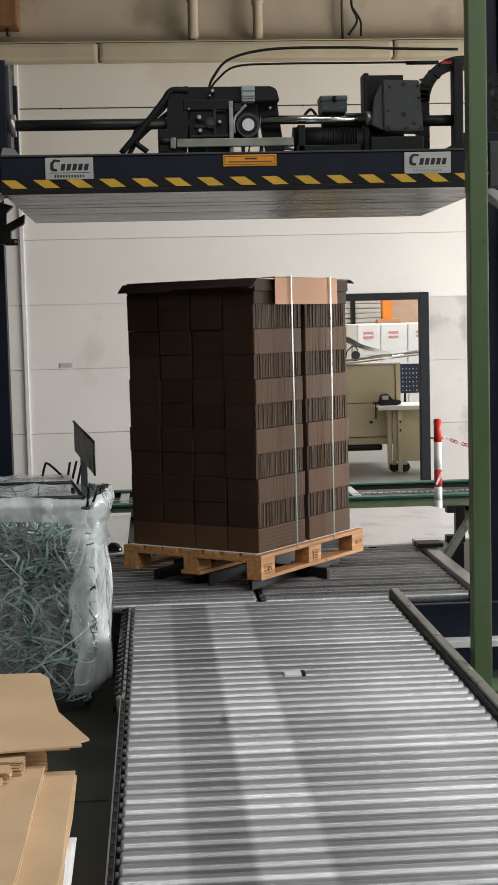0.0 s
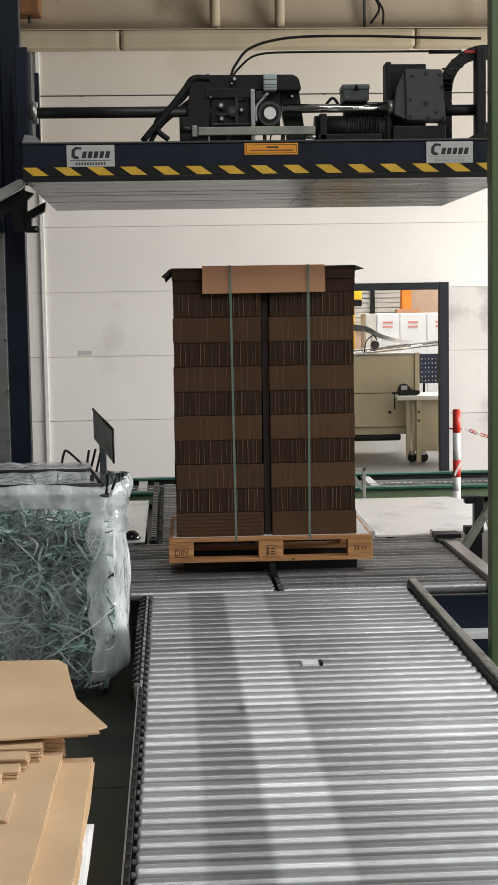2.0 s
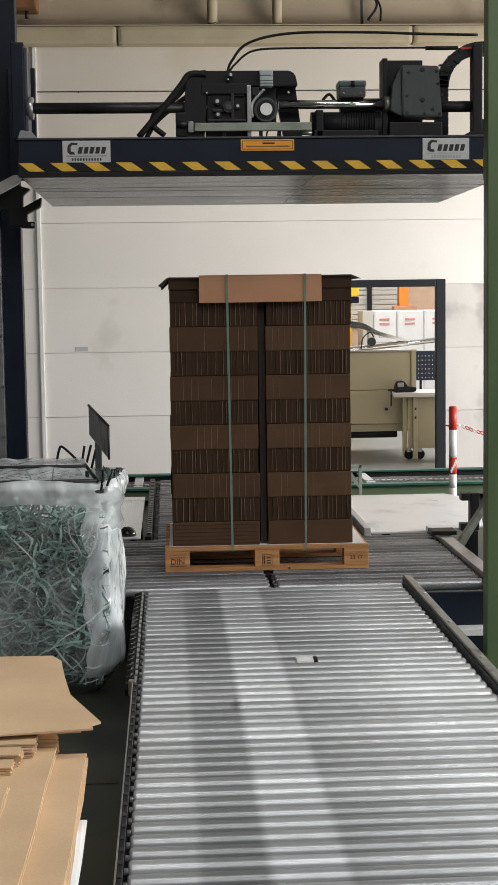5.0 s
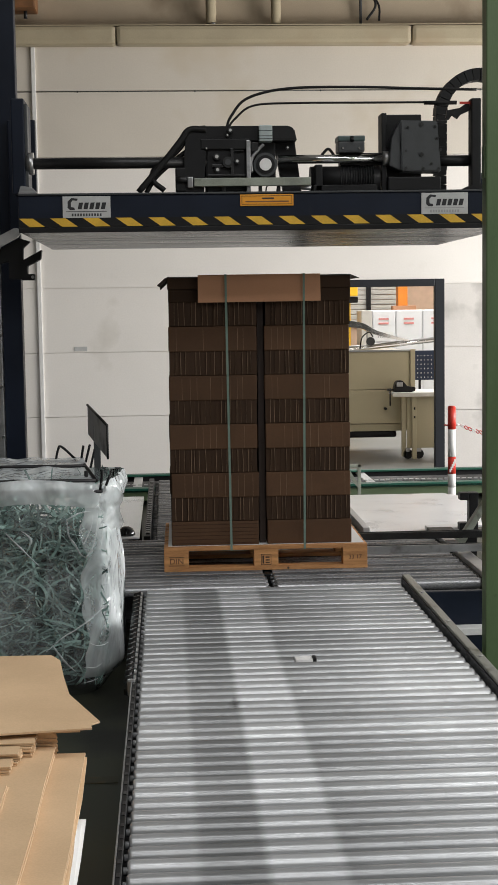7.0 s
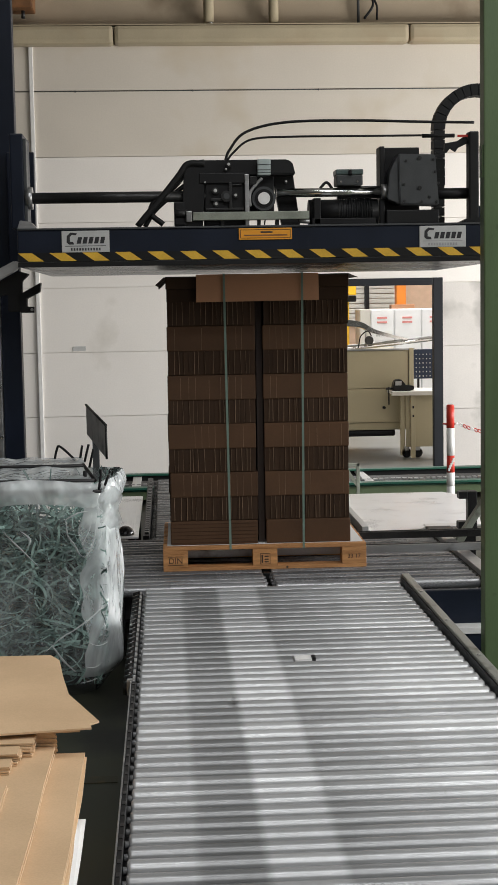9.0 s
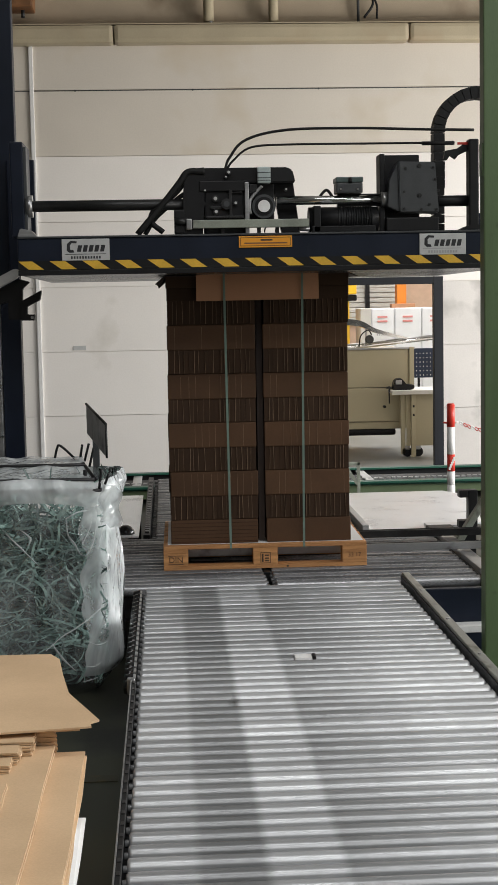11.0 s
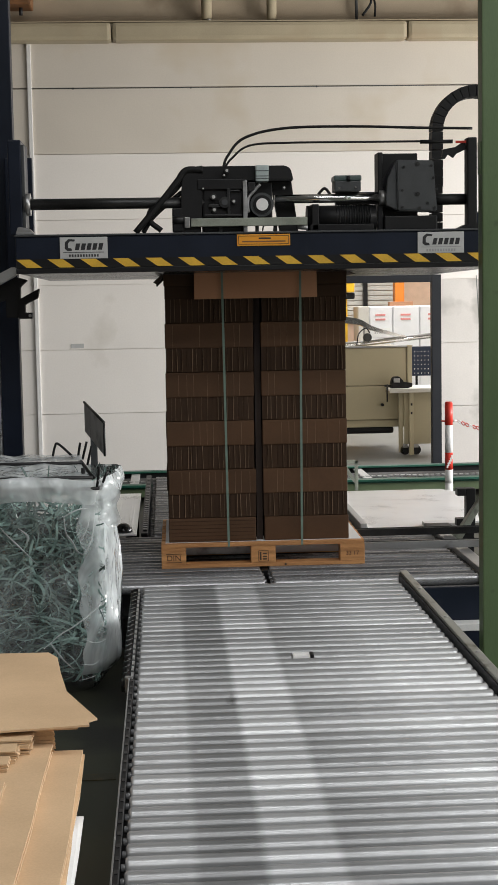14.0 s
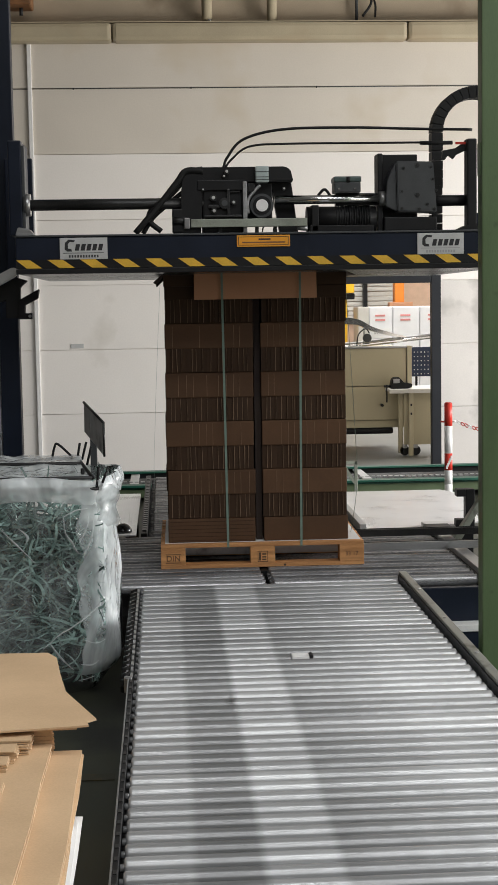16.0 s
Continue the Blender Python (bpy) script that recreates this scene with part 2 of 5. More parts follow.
# clear film: mostly see-through, with gloss, creases and a milky haze
def film(name, low, high, crease):
    m = bpy.data.materials.new(name)
    m.use_nodes = True
    nt = m.node_tree
    out = nt.nodes["Material Output"]
    nt.nodes.remove(nt.nodes["Principled BSDF"])
    kinds = ("ShaderNodeBsdfTransparent", "ShaderNodeBsdfDiffuse", "ShaderNodeBsdfGlossy", "ShaderNodeMixShader", "ShaderNodeMixShader", "ShaderNodeFresnel", "ShaderNodeTexNoise", "ShaderNodeMapRange", "ShaderNodeTexNoise", "ShaderNodeBump", "ShaderNodeTexCoord", "ShaderNodeMapping")
    tr, df, gl, mx, mg, fr, no, rg, wv, bp, co, mp = (nt.nodes.new(k) for k in kinds)
    tr.inputs[0].default_value, df.inputs[0].default_value = (0.97, 0.985, 0.985, 1), (0.82, 0.86, 0.86, 1)
    gl.inputs["Roughness"].default_value, fr.inputs["IOR"].default_value = 0.07, 1.52
    no.inputs["Scale"].default_value, no.inputs["Detail"].default_value, no.inputs["Distortion"].default_value = 5.0, 5, 1.2
    rg.inputs["From Min"].default_value, rg.inputs["From Max"].default_value = 0.42, 0.70
    rg.inputs["To Min"].default_value, rg.inputs["To Max"].default_value = low, high
    wv.inputs["Scale"].default_value, wv.inputs["Detail"].default_value, wv.inputs["Distortion"].default_value = 8.0, 2, 1.8
    mp.inputs["Scale"].default_value = (1, 1, 0.45)
    bp.inputs["Strength"].default_value, bp.inputs["Distance"].default_value = crease, 0.035
    ln = nt.links.new
    ln(co.outputs["Object"], mp.inputs[0])
    for n in (no, wv):
        ln(mp.outputs[0], n.inputs["Vector"])
    ln(wv.outputs[0], bp.inputs["Height"])
    ln(bp.outputs[0], gl.inputs["Normal"])
    ln(bp.outputs[0], fr.inputs["Normal"])
    ln(no.outputs[0], rg.inputs["Value"])
    ln(rg.outputs[0], mx.inputs[0])
    ln(tr.outputs[0], mx.inputs[1])
    ln(df.outputs[0], mx.inputs[2])
    ln(fr.outputs[0], mg.inputs[0])
    ln(mx.outputs[0], mg.inputs[1])
    ln(gl.outputs[0], mg.inputs[2])
    ln(mg.outputs[0], out.inputs["Surface"])
    return m


FILM = film("clear_plastic_film", 0.03, 0.20, 0.7)
FILM_MILKY = film("milky_plastic_film", 0.42, 0.74, 0.8)


# ---------------------------------------------------------------- mesh helpers
def box(bm, x0, x1, y0, y1, z0, z1, bevel=0.0):
    v = [bm.verts.new((x, y, z)) for x in (x0, x1) for y in (y0, y1) for z in (z0, z1)]
    faces = [bm.faces.new([v[i] for i in q]) for q in ((0, 1, 3, 2), (4, 6, 7, 5), (0, 4, 5, 1), (2, 3, 7, 6), (0, 2, 6, 4), (1, 5, 7, 3))]
    if bevel:
        edges = list({e for f in faces for e in f.edges})
        bmesh.ops.bevel(bm, geom=edges, offset=bevel, segments=2, profile=0.6, affect="EDGES")
    return bm


def rod(bm, a, b, r, seg=16, r2=None):
    a, b = Vector(a), Vector(b)
    turn = (b - a).to_track_quat("Z", "Y").to_matrix()
    rings = []
    for p, rad in ((a, r), (b, r if r2 is None else r2)):
        rings.append([bm.verts.new(p + turn @ Vector((math.cos(2 * math.pi * i / seg) * rad, math.sin(2 * math.pi * i / seg) * rad, 0))) for i in range(seg)])
    for i in range(seg):
        f = bm.faces.new((rings[0][i], rings[0][(i + 1) % seg], rings[1][(i + 1) % seg], rings[1][i]))
        f.smooth = True
    bm.faces.new(rings[0][::-1])
    bm.faces.new(rings[1])
    return bm


def tube(bm, pts, r, seg=10):
    """A bent round bar or hose along a smooth line of points."""
    pts = [Vector(p) for p in pts]
    rings = []
    for i, p in enumerate(pts):
        d = (pts[min(i + 1, len(pts) - 1)] - pts[max(i - 1, 0)]).normalized()
        side = d.cross(Vector((0, 1, 0)))
        if side.length < 0.05:
            side = d.cross(Vector((0, 0, 1)))
        side.normalize()
        up = side.cross(d)
        rings.append([bm.verts.new(p + (side * math.cos(2 * math.pi * k / seg) + up * math.sin(2 * math.pi * k / seg)) * r) for k in range(seg)])
    for a, b in zip(rings, rings[1:]):
        for k in range(seg):
            bm.faces.new((a[k], a[(k + 1) % seg], b[(k + 1) % seg], b[k])).smooth = True
    bm.faces.new(rings[0][::-1])
    bm.faces.new(rings[-1])
    return bm


def smooth_line(ctrl, n=8):
    """Points on a soft curve through the control points."""
    c = [Vector(p) for p in ctrl]
    c = [c[0] * 2 - c[1]] + c + [c[-1] * 2 - c[-2]]
    out = []
    for i in range(1, len(c) - 2):
        for k in range(n):
            t = k / n
            a, b, d, e = c[i - 1], c[i], c[i + 1], c[i + 2]
            out.append(0.5 * ((2 * b) + (d - a) * t + (2 * a - 5 * b + 4 * d - e) * t * t + (3 * b - a - 3 * d + e) * t ** 3))
    return out + [c[-2]]


def slab(bm, outline, y0, y1, bevel=0.0):
    """An outline in x and z, drawn out from y0 to y1."""
    a = [bm.verts.new((x, y0, z)) for x, z in outline]
    b = [bm.verts.new((x, y1, z)) for x, z in outline]
    n = len(outline)
    fs = [bm.faces.new(a), bm.faces.new(b[::-1])]
    for i in range(n):
        fs.append(bm.faces.new((a[(i + 1) % n], a[i], b[i], b[(i + 1) % n])))
    bmesh.ops.recalc_face_normals(bm, faces=fs)
    if bevel:
        bmesh.ops.bevel(bm, geom=list({e for f in fs for e in f.edges}), offset=bevel, segments=2, affect="EDGES")
    return bm


def mesh_of(name, bm, material):
    me = bpy.data.meshes.new(name)
    bmesh.ops.recalc_face_normals(bm, faces=bm.faces)
    bm.to_mesh(me)
    bm.free()
    me.materials.append(material)
    return me


def part(name, bm, material, parent, label=""):
    ob = new(name, mesh_of(name, bm, material) if isinstance(bm, bmesh.types.BMesh) else bm)
    ob.parent = parent
    return tagged(ob, label)


def thing(name, label, category, group="", kind="", at=None):
    ob = new(name)
    ob.empty_display_size = 0.1
    if at is not None:
        ob.matrix_world = at
    return tagged(ob, label, category, group, kind)


def solid(name, bm, material, label, category="", group="", kind=""):
    return tagged(new(name, mesh_of(name, bm, material)), label, category, group, kind)


def B():
    return bmesh.new()


def bx(*a, bevel=0.0):
    return box(bmesh.new(), *a, bevel=bevel)


def words(name, text, size, material, parent, m, label=""):
    """Flat lettering of the built-in font as a thin mesh."""
    cu = bpy.data.curves.new(name, "FONT")
    cu.body, cu.size, cu.extrude, cu.align_x, cu.align_y = text, size, 0.0006, "CENTER", "CENTER"
    tmp = bpy.data.objects.new(name, cu)
    scene.collection.objects.link(tmp)
    me = bpy.data.meshes.new_from_object(tmp.evaluated_get(bpy.context.evaluated_depsgraph_get()))
    bpy.data.objects.remove(tmp)
    me.materials.clear()
    me.materials.append(material)
    ob = new(name, me)
    ob.parent = parent
    ob.matrix_basis = m
    return tagged(ob, label)


FACE = pose(0, 0, 0, 90, 0, 0)
FLOOR = -0.39

# ---------------------------------------------------------------- hall
def build_hall():
    fl = solid("floor", bx(-9, 9, -15, 7.62, FLOOR - 0.3, FLOOR), FLOORM, "dark olive painted workshop floor, worn and stained", "floor", kind="structure")
    solid("floor_beyond", bx(-3, 9, 7.62, 22, FLOOR - 0.3, FLOOR), CONCRETE, "pale grey concrete floor of the next hall", "floor", kind="structure")
    # back wall with a doorway
    w = B()
    for x0, x1, z0, z1 in ((-9, 0.95, FLOOR, 4.67), (2.58, 9, FLOOR, 4.67), (0.95, 2.58, 1.84, 4.67)):
        box(w, x0, x1, 7.43, 7.62, z0, z1)
    north = solid("wall_north", w, WALL, "white insulated panel wall with thin joints", "wall", kind="structure")
    up = solid("wall_north_upper", bx(-9, 9, 7.46, 7.62, 4.67, 7), WALL_TOP, "brownish stained upper wall with its shade in the colour", "wall", kind="structure")
    # unseen side and end walls, added dark to hold the ambient light down
    solid("wall_west", bx(-9.2, -9, -15, 7.62, FLOOR, 7), UNSEEN_WALL, "unseen hall side wall, kept dark to cut bounce light", "wall", kind="structure")
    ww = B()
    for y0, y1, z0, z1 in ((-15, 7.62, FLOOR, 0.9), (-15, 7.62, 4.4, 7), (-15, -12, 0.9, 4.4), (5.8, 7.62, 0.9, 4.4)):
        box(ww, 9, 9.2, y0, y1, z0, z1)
    solid("wall_east", ww, UNSEEN_WALL, "unseen dark hall side wall with a long window band", "wall", kind="structure")
    solid("wall_south", bx(-9, 9, -15.2, -15, FLOOR, 7), UNSEEN_WALL, "unseen hall end wall, kept dark to cut bounce light", "wall", kind="structure")
    c = B()
    for x0, x1, y0, y1 in ((-9, -2.3, -15, 7.62), (7.5, 9, -15, 7.62), (-2.3, 7.5, -5.2, 7.62), (-2.3, 7.5, -8.0, -6.0), (-2.3, 7.5, -10.8, -8.8), (-2.3, 7.5, -15, -11.6)):
        box(c, x0, x1, y0, y1, 7, 7.2)
    solid("ceiling", c, CEILM, "grey sheet ceiling with strip roof lights", "ceiling", kind="structure")
    # wall panels, one by one
    rnd = random.Random(5)
    z = 1.067 - 2 * 0.7213
    rows = []
    while z < 4.4:
        rows.append((max(z, FLOOR), min(z + 0.7213, 4.66)))
        z += 0.7213
    for z0, z1 in rows:
        if z0 < 1.84 < z1:
            for x0, x1 in ((-9, -5.5), (-5.5, -1.99)):
                part("wall_panel", bx(x0 + 0.0025, x1 - 0.0025, 7.40, 7.43, z0 + 0.003, z1 - 0.003, bevel=0.0015), WALL, north)
            tall = B()
            box(tall, -1.9475, 6.0, 7.40, 7.43, 1.84, z1 - 0.003)
            box(tall, -1.9475, 0.95, 7.40, 7.43, z0 + 0.003, 1.84)
            box(tall, 2.592, 6.0, 7.40, 7.43, z0 + 0.003, 1.84)
            part("wall_panel", tall, WALL, north)
            continue
        spans = ((-9, -5.5), (-5.5, -1.99), (-1.95, 6.0)) if z0 > 1.84 else ((-9, -5.5), (-5.5, -1.99), (-1.95, 0.95), (2.592, 6.0))
        for x0, x1 in (*spans, (6.0, 9)):
            part("wall_panel", bx(x0 + 0.0025, x1 - 0.0025, 7.40 + rnd.uniform(-0.0008, 0.0008), 7.43, z0 + 0.003, z1 - 0.003, bevel=0.0015), WALL_SOILED if x0 == 2.592 else WALL_DIM_YELLOW if z0 > 3.1 else WALL, north)
    part("cover_strip", bx(-1.993, -1.947, 7.375, 7.43, FLOOR, 4.66, bevel=0.006), WHITE, north, "white vertical cover strip")
    for x in (-1.5, -0.2, 1.2, 3.0):
        part("rail_clip", bx(x, x + 0.012, 7.385, 7.40, 3.935, 3.953), DARKSTEEL, north)
    part("cable", rod(B(), (-9, 7.388, 3.945), (9, 7.388, 3.945), 0.0045, 6), GREYBOX, north, "thin cable along the wall")
    part("type_plate", bx(-1.60, -1.455, 7.394, 7.40, 1.085, 1.135, bevel=0.003), LABEL, north, "small grey plate")
    # door frame
    door = thing("door_1", "dark grey steel door frame of an open doorway", "door", kind="structure")
    DF = mat("dark_grey_frame", (0.013, 0.0145, 0.019), 0.5, spec=0.3, vary=0.1)
    part("jamb", bx(2.481, 2.59, 7.35, 7.45, FLOOR, 1.84, bevel=0.006), DF, door)
    part("jamb", bx(0.94, 1.045, 7.35, 7.45, FLOOR, 1.84, bevel=0.006), DF, door)
    part("lintel", bx(1.047, 2.479, 7.35, 7.45, 1.757, 1.838, bevel=0.006), DF, door)
    # trunking and pipes over the wall panels
    tr = thing("trunking", "cream painted square trunking along the wall", "trunking")
    for x0, x1 in ((-9, -1.05), (-1.045, 2.2), (2.205, 9)):
        part("section", bx(x0, x1, 7.18, 7.42, 4.425, 4.622, bevel=0.045), CREAM, tr)
    part("lip", bx(-9, 9, 7.20, 7.30, 4.6235, 4.633), CREAM, tr)
    for x, zb, r in ((-0.005, 4.66, 0.058), (0.71, 4.62, 0.055)):
        p = thing("pipe", "cream painted vertical pipe above the trunking", "pipe")
        part("tube", rod(B(), (x, 7.3, zb), (x, 7.3, 7), r, 18), CREAM, p)
        part("collar", rod(B(), (x, 7.3, zb + 0.42), (x, 7.3, zb + 0.46), r + 0.012, 18), CREAM, p)
    part("nozzle", rod(B(), (0.02, 7.26, 4.632), (0.02, 7.26, 4.66), 0.03, 12), CHROME, p, "bright metal nozzle")
    cd = thing("conduit", "thin grey conduit with hanging cables", "conduit")
    part("tube", rod(B(), (1.66, 7.38, 4.63), (1.66, 7.38, 7), 0.016, 8), GREYBOX, cd)
    part("cable", tube(B(), smooth_line([(1.80, 7.36, 5.4), (1.76, 7.34, 5.05), (1.82, 7.33, 4.86), (1.72, 7.33, 4.70)]), 0.014, 8), BLACK2, cd)
    part("cable", tube(B(), smooth_line([(1.78, 7.36, 5.0), (1.86, 7.34, 4.85), (1.86, 7.33, 4.69)]), 0.012, 8), BLACK2, cd)
    lp = thing("heater_unit", "rust brown housing hanging above the trunking", "heater")
    part("housing", bx(-2.28, -1.90, 7.0, 7.4, 4.78, 5.5, bevel=0.02), RUST, lp)
    part("valve", rod(B(), (-2.02, 7.2, 4.70), (-2.02, 7.2, 4.785), 0.02, 10), DARKSTEEL, lp)
    part("valve", rod(B(), (-2.16, 7.2, 4.68), (-2.16, 7.2, 4.785), 0.02, 10), DARKSTEEL, lp)


def build_next_hall():
    """What shows through the doorway."""
    bw = solid("backdrop_wall", bx(-3, 9, 19.5, 19.7, FLOOR, 6), TERRA, "salmon painted far wall of the next hall", "wall", kind="structure")
    solid("wall_next_west", bx(-3.2, -3, 7.62, 19.7, FLOOR, 6), WALL, "pale side wall of the next hall", "wall", kind="structure")
    solid("wall_next_east", bx(9, 9.2, 7.62, 19.7, FLOOR, 6), WALL, "pale side wall of the next hall", "wall", kind="structure")
    solid("ceiling_next", bx(-3, 9, 7.62, 19.7, 6, 6.2), CEILM, "sheet ceiling of the next hall", "ceiling", kind="structure")
    sh = thing("roller_shutter", "pale slatted roller shutter", "shutter", kind="structure")
    for i in range(26):
        part("slat", bx(2.4, 4.0, 19.36 + 0.02 * (i % 2), 19.45, 1.2 + i * 0.095, 1.2 + i * 0.095 + 0.085, bevel=0.012), SHUTTER, sh)
    part("post", bx(3.365, 3.445, 19.2, 19.34, FLOOR, 4), BLACK, sh, "dark post")
    col = thing("orange_column", "orange steel column with a cross beam", "column", kind="structure")
    part("shaft", bx(3.82, 4.0, 18.2, 18.45, FLOOR, 4, bevel=0.01), OCHRE, col)
    part("bracket", bx(3.68, 4.12, 17.95, 18.2, 1.445, 1.545, bevel=0.01), TAN, col)
    # row of white cabinets
    for i, (x0, x1, dark) in enumerate(((2.55, 2.72, 1), (2.725, 3.095, 0), (3.10, 3.53, 0), (3.535, 3.98, 0))):
        cab = thing("white_cabinet", "tall white cabinet with pale red printed labels", "cabinet", "row of white cabinets")
        part("body", bx(x0, x1, 14, 14.6, FLOOR, 1.475, bevel=0.008), WHITEBOX if not dark else SHUTTER, cab)
        if not dark:
            xm = (x0 + x1) / 2
            part("door", bx(x0 + 0.012, x1 - 0.012, 13.985, 14, FLOOR + 0.1, 1.46, bevel=0.004), WHITEBOX, cab)
            for z in (1.32, 1.25):
                part("label_bar", bx(xm - 0.09, xm + 0.07, 13.978, 13.985, z, z + 0.03), REDPALE, cab, "pale red print")
            if i == 1:
                part("notice", bx(x0 + 0.05, x0 + 0.33, 13.978, 13.985, 0.98, 1.13), PAPER, cab, "pale notice sheet")
                for k in range(6):
                    part("label_bar", bx(x0 + 0.08 + 0.035 * k, x0 + 0.10 + 0.035 * k, 13.974, 13.978, 1.04, 1.09), FAINT, cab)
    # beige machine
    mc = thing("beige_machine", "large beige machine housing standing on dark feet", "machine")
    part("upper_panel", bx(0.6, 2.52, 9.3, 10.6, 0.485, 0.965, bevel=0.008), BEIGE, mc)
    part("lower_panel", bx(0.6, 2.52, 9.3, 10.6, 0.05, 0.478, bevel=0.008), BEIGE, mc)
    part("plinth", bx(0.6, 2.52, 9.33, 10.5, -0.05, 0.045, bevel=0.008), BEIGE, mc)
    part("corner_post", bx(2.525, 2.585, 9.27, 9.40, 0.33, 0.99, bevel=0.006), BEIGE, mc, "beige upright with slots")
    part("top_rail", bx(0.6, 2.60, 9.28, 9.36, 0.966, 0.99, bevel=0.004), STEEL, mc, "bright top rail")
    # low black slab with rounded edges, just below the plinth
    part("base_slab", bx(0.6, 2.36, 9.36, 9.55, -0.135, -0.052, bevel=0.03), BLACK, mc, "low black slab below the plinth")
    for x in (0.72, 1.05):
        part("foot", bx(x, x + 0.12, 9.4, 9.5, FLOOR, -0.13), BLACK, mc)
    part("hand_knob", rod(B(), (2.2, 9.23, 0.24), (2.2, 9.30, 0.24), 0.018, 10), BLACK, mc)
    # bright chutes above the machine
    ch = thing("metal_chute", "bright curved sheet metal chute over the machine", "chute")
    part("rail", tube(B(), [(1.2, 9.6, 0.93), (1.9, 9.6, 0.99), (2.92, 9.6, 1.09)], 0.022, 8), CHROME, ch)
    part("rail", tube(B(), [(1.2, 9.75, 0.98), (2.0, 9.75, 1.025), (2.98, 9.75, 1.12)], 0.018, 8), STEEL, ch)
    b = B()
    top = smooth_line([(1.65, 9.6, 1.375), (1.946, 9.6, 1.33), (2.128, 9.6, 1.233), (2.385, 9.6, 1.149), (2.56, 9.6, 1.105)], 6)
    slab(b, [(p.x, p.z) for p in top] + [(p.x - 0.01, p.z - 0.09 + 0.075 * i / len(top)) for i, p in reversed(list(enumerate(top)))], 9.55, 9.8)
    part("guide_sheet", b, CHROME, ch)
    part("stand", rod(B(), (2.02, 9.6, 0.99), (2.02, 9.6, 1.30), 0.012, 8), STEEL, ch)
    part("stand", rod(B(), (2.50, 9.6, 1.03), (2.50, 9.6, 1.12), 0.012, 8), STEEL, ch)
    part("pulley", rod(B(), (2.06, 9.55, 1.09), (2.06, 9.60, 1.09), 0.055, 18), GREYBOX, ch)
    part("cable", tube(B(), smooth_line([(1.92, 9.55, 1.0), (1.94, 9.5, 1.14), (2.03, 9.5, 1.21), (2.08, 9.5, 1.15)]), 0.008, 6), BLACK2, ch)
    # yellow unit
    yl = thing("yellow_lifting_unit", "yellow lifting unit hanging in the next hall", "hoist")
    part("housing", bx(2.15, 2.52, 14.2, 14.6, 1.705, 1.88, bevel=0.02), BRIGHT_YELLOW, yl)
    part("hook_block", bx(2.18, 2.53, 14.25, 14.5, 1.60, 1.70, bevel=0.02), BLACK, yl)
    part("column", bx(2.25, 2.415, 14.3, 14.5, FLOOR, 1.60, bevel=0.01), BRIGHT_YELLOW, yl)
    # workshop bench with a vice on castors
    tb = thing("rolling_workbench", "beige workbench on castors with a pale top", "workbench")
    part("top", bx(2.25, 3.35, 8.98, 9.7, 0.425, 0.458, bevel=0.006), WHITE, tb, "pale worn top")
    part("top_edge", bx(2.25, 3.35, 8.965, 8.98, 0.405, 0.455, bevel=0.003), SHUTTER, tb, "pale front edge")
    part("side_panel", bx(2.445, 3.30, 9.065, 9.09, -0.25, 0.40, bevel=0.004), BEIGE, tb)
    part("leg", bx(2.385, 2.44, 9.1, 9.16, -0.36, 0.40, bevel=0.004), BEIGE, tb)
    part("leg", bx(2.50, 2.555, 9.0, 9.06, -0.385, 0.42, bevel=0.004), BEIGE, tb)
    part("leg", bx(3.25, 3.31, 9.1, 9.16, -0.36, 0.40, bevel=0.004), BEIGE, tb)
    for z in (0.13, 0.24):
        part("slot", bx(2.518, 2.538, 8.995, 9.0, z, z + 0.03), BLACK, tb)
    for x in (2.46, 2.60, 3.25):
        ca = part("castor", rod(B(), (x, 9.10, FLOOR + 0.062), (x, 9.14, FLOOR + 0.062), 0.062, 18), BLACK2, tb, "black castor wheel")
        part("fork", bx(x - 0.03, x + 0.03, 9.09, 9.15, FLOOR + 0.09, FLOOR + 0.15, bevel=0.005), STEEL, ca)
    vi = thing("bench_vice", "black bench vice on the workbench", "vice")
    v = B()
    slab(v, [(2.285, 0.458), (2.285, 0.52), (2.30, 0.575), (2.325, 0.60), (2.385, 0.605), (2.42, 0.57), (2.445, 0.533), (2.55, 0.52), (2.55, 0.478), (2.50, 0.458)], 9.05, 9.20, 0.006)
    part("jaw", v, BLACK, vi)
    part("jaw_plate", bx(2.31, 2.39, 9.04, 9.05, 0.53, 0.585, bevel=0.006), STEEL, vi)
    part("screw", rod(B(), (2.20, 9.10, 0.49), (2.29, 9.10, 0.49), 0.014, 10), DARKSTEEL, vi)
    part("handle", rod(B(), (2.23, 9.06, 0.29), (2.23, 9.06, 0.51), 0.009, 8), BLACK, vi)
    bd = thing("tool_board", "dark blue perforated tool board", "tool board")
    BLUE = mat("blue_board_paint", (0.018, 0.032, 0.07), 0.5, vary=0.1)
    part("panel", bx(2.985, 3.60, 11.55, 11.59, 0.48, 0.90, bevel=0.004), BLUE, bd)
    for i in range(6):
        for j in range(6):
            part("hook", bx(3.01 + i * 0.05, 3.022 + i * 0.05, 11.54, 11.55, 0.51 + j * 0.062, 0.526 + j * 0.062), WHITE if (i + j) % 3 else FAINT, bd)
    for x in (3.04, 3.56):
        part("leg", bx(x, x + 0.03, 11.59, 11.62, FLOOR, 0.9), BLACK, bd)


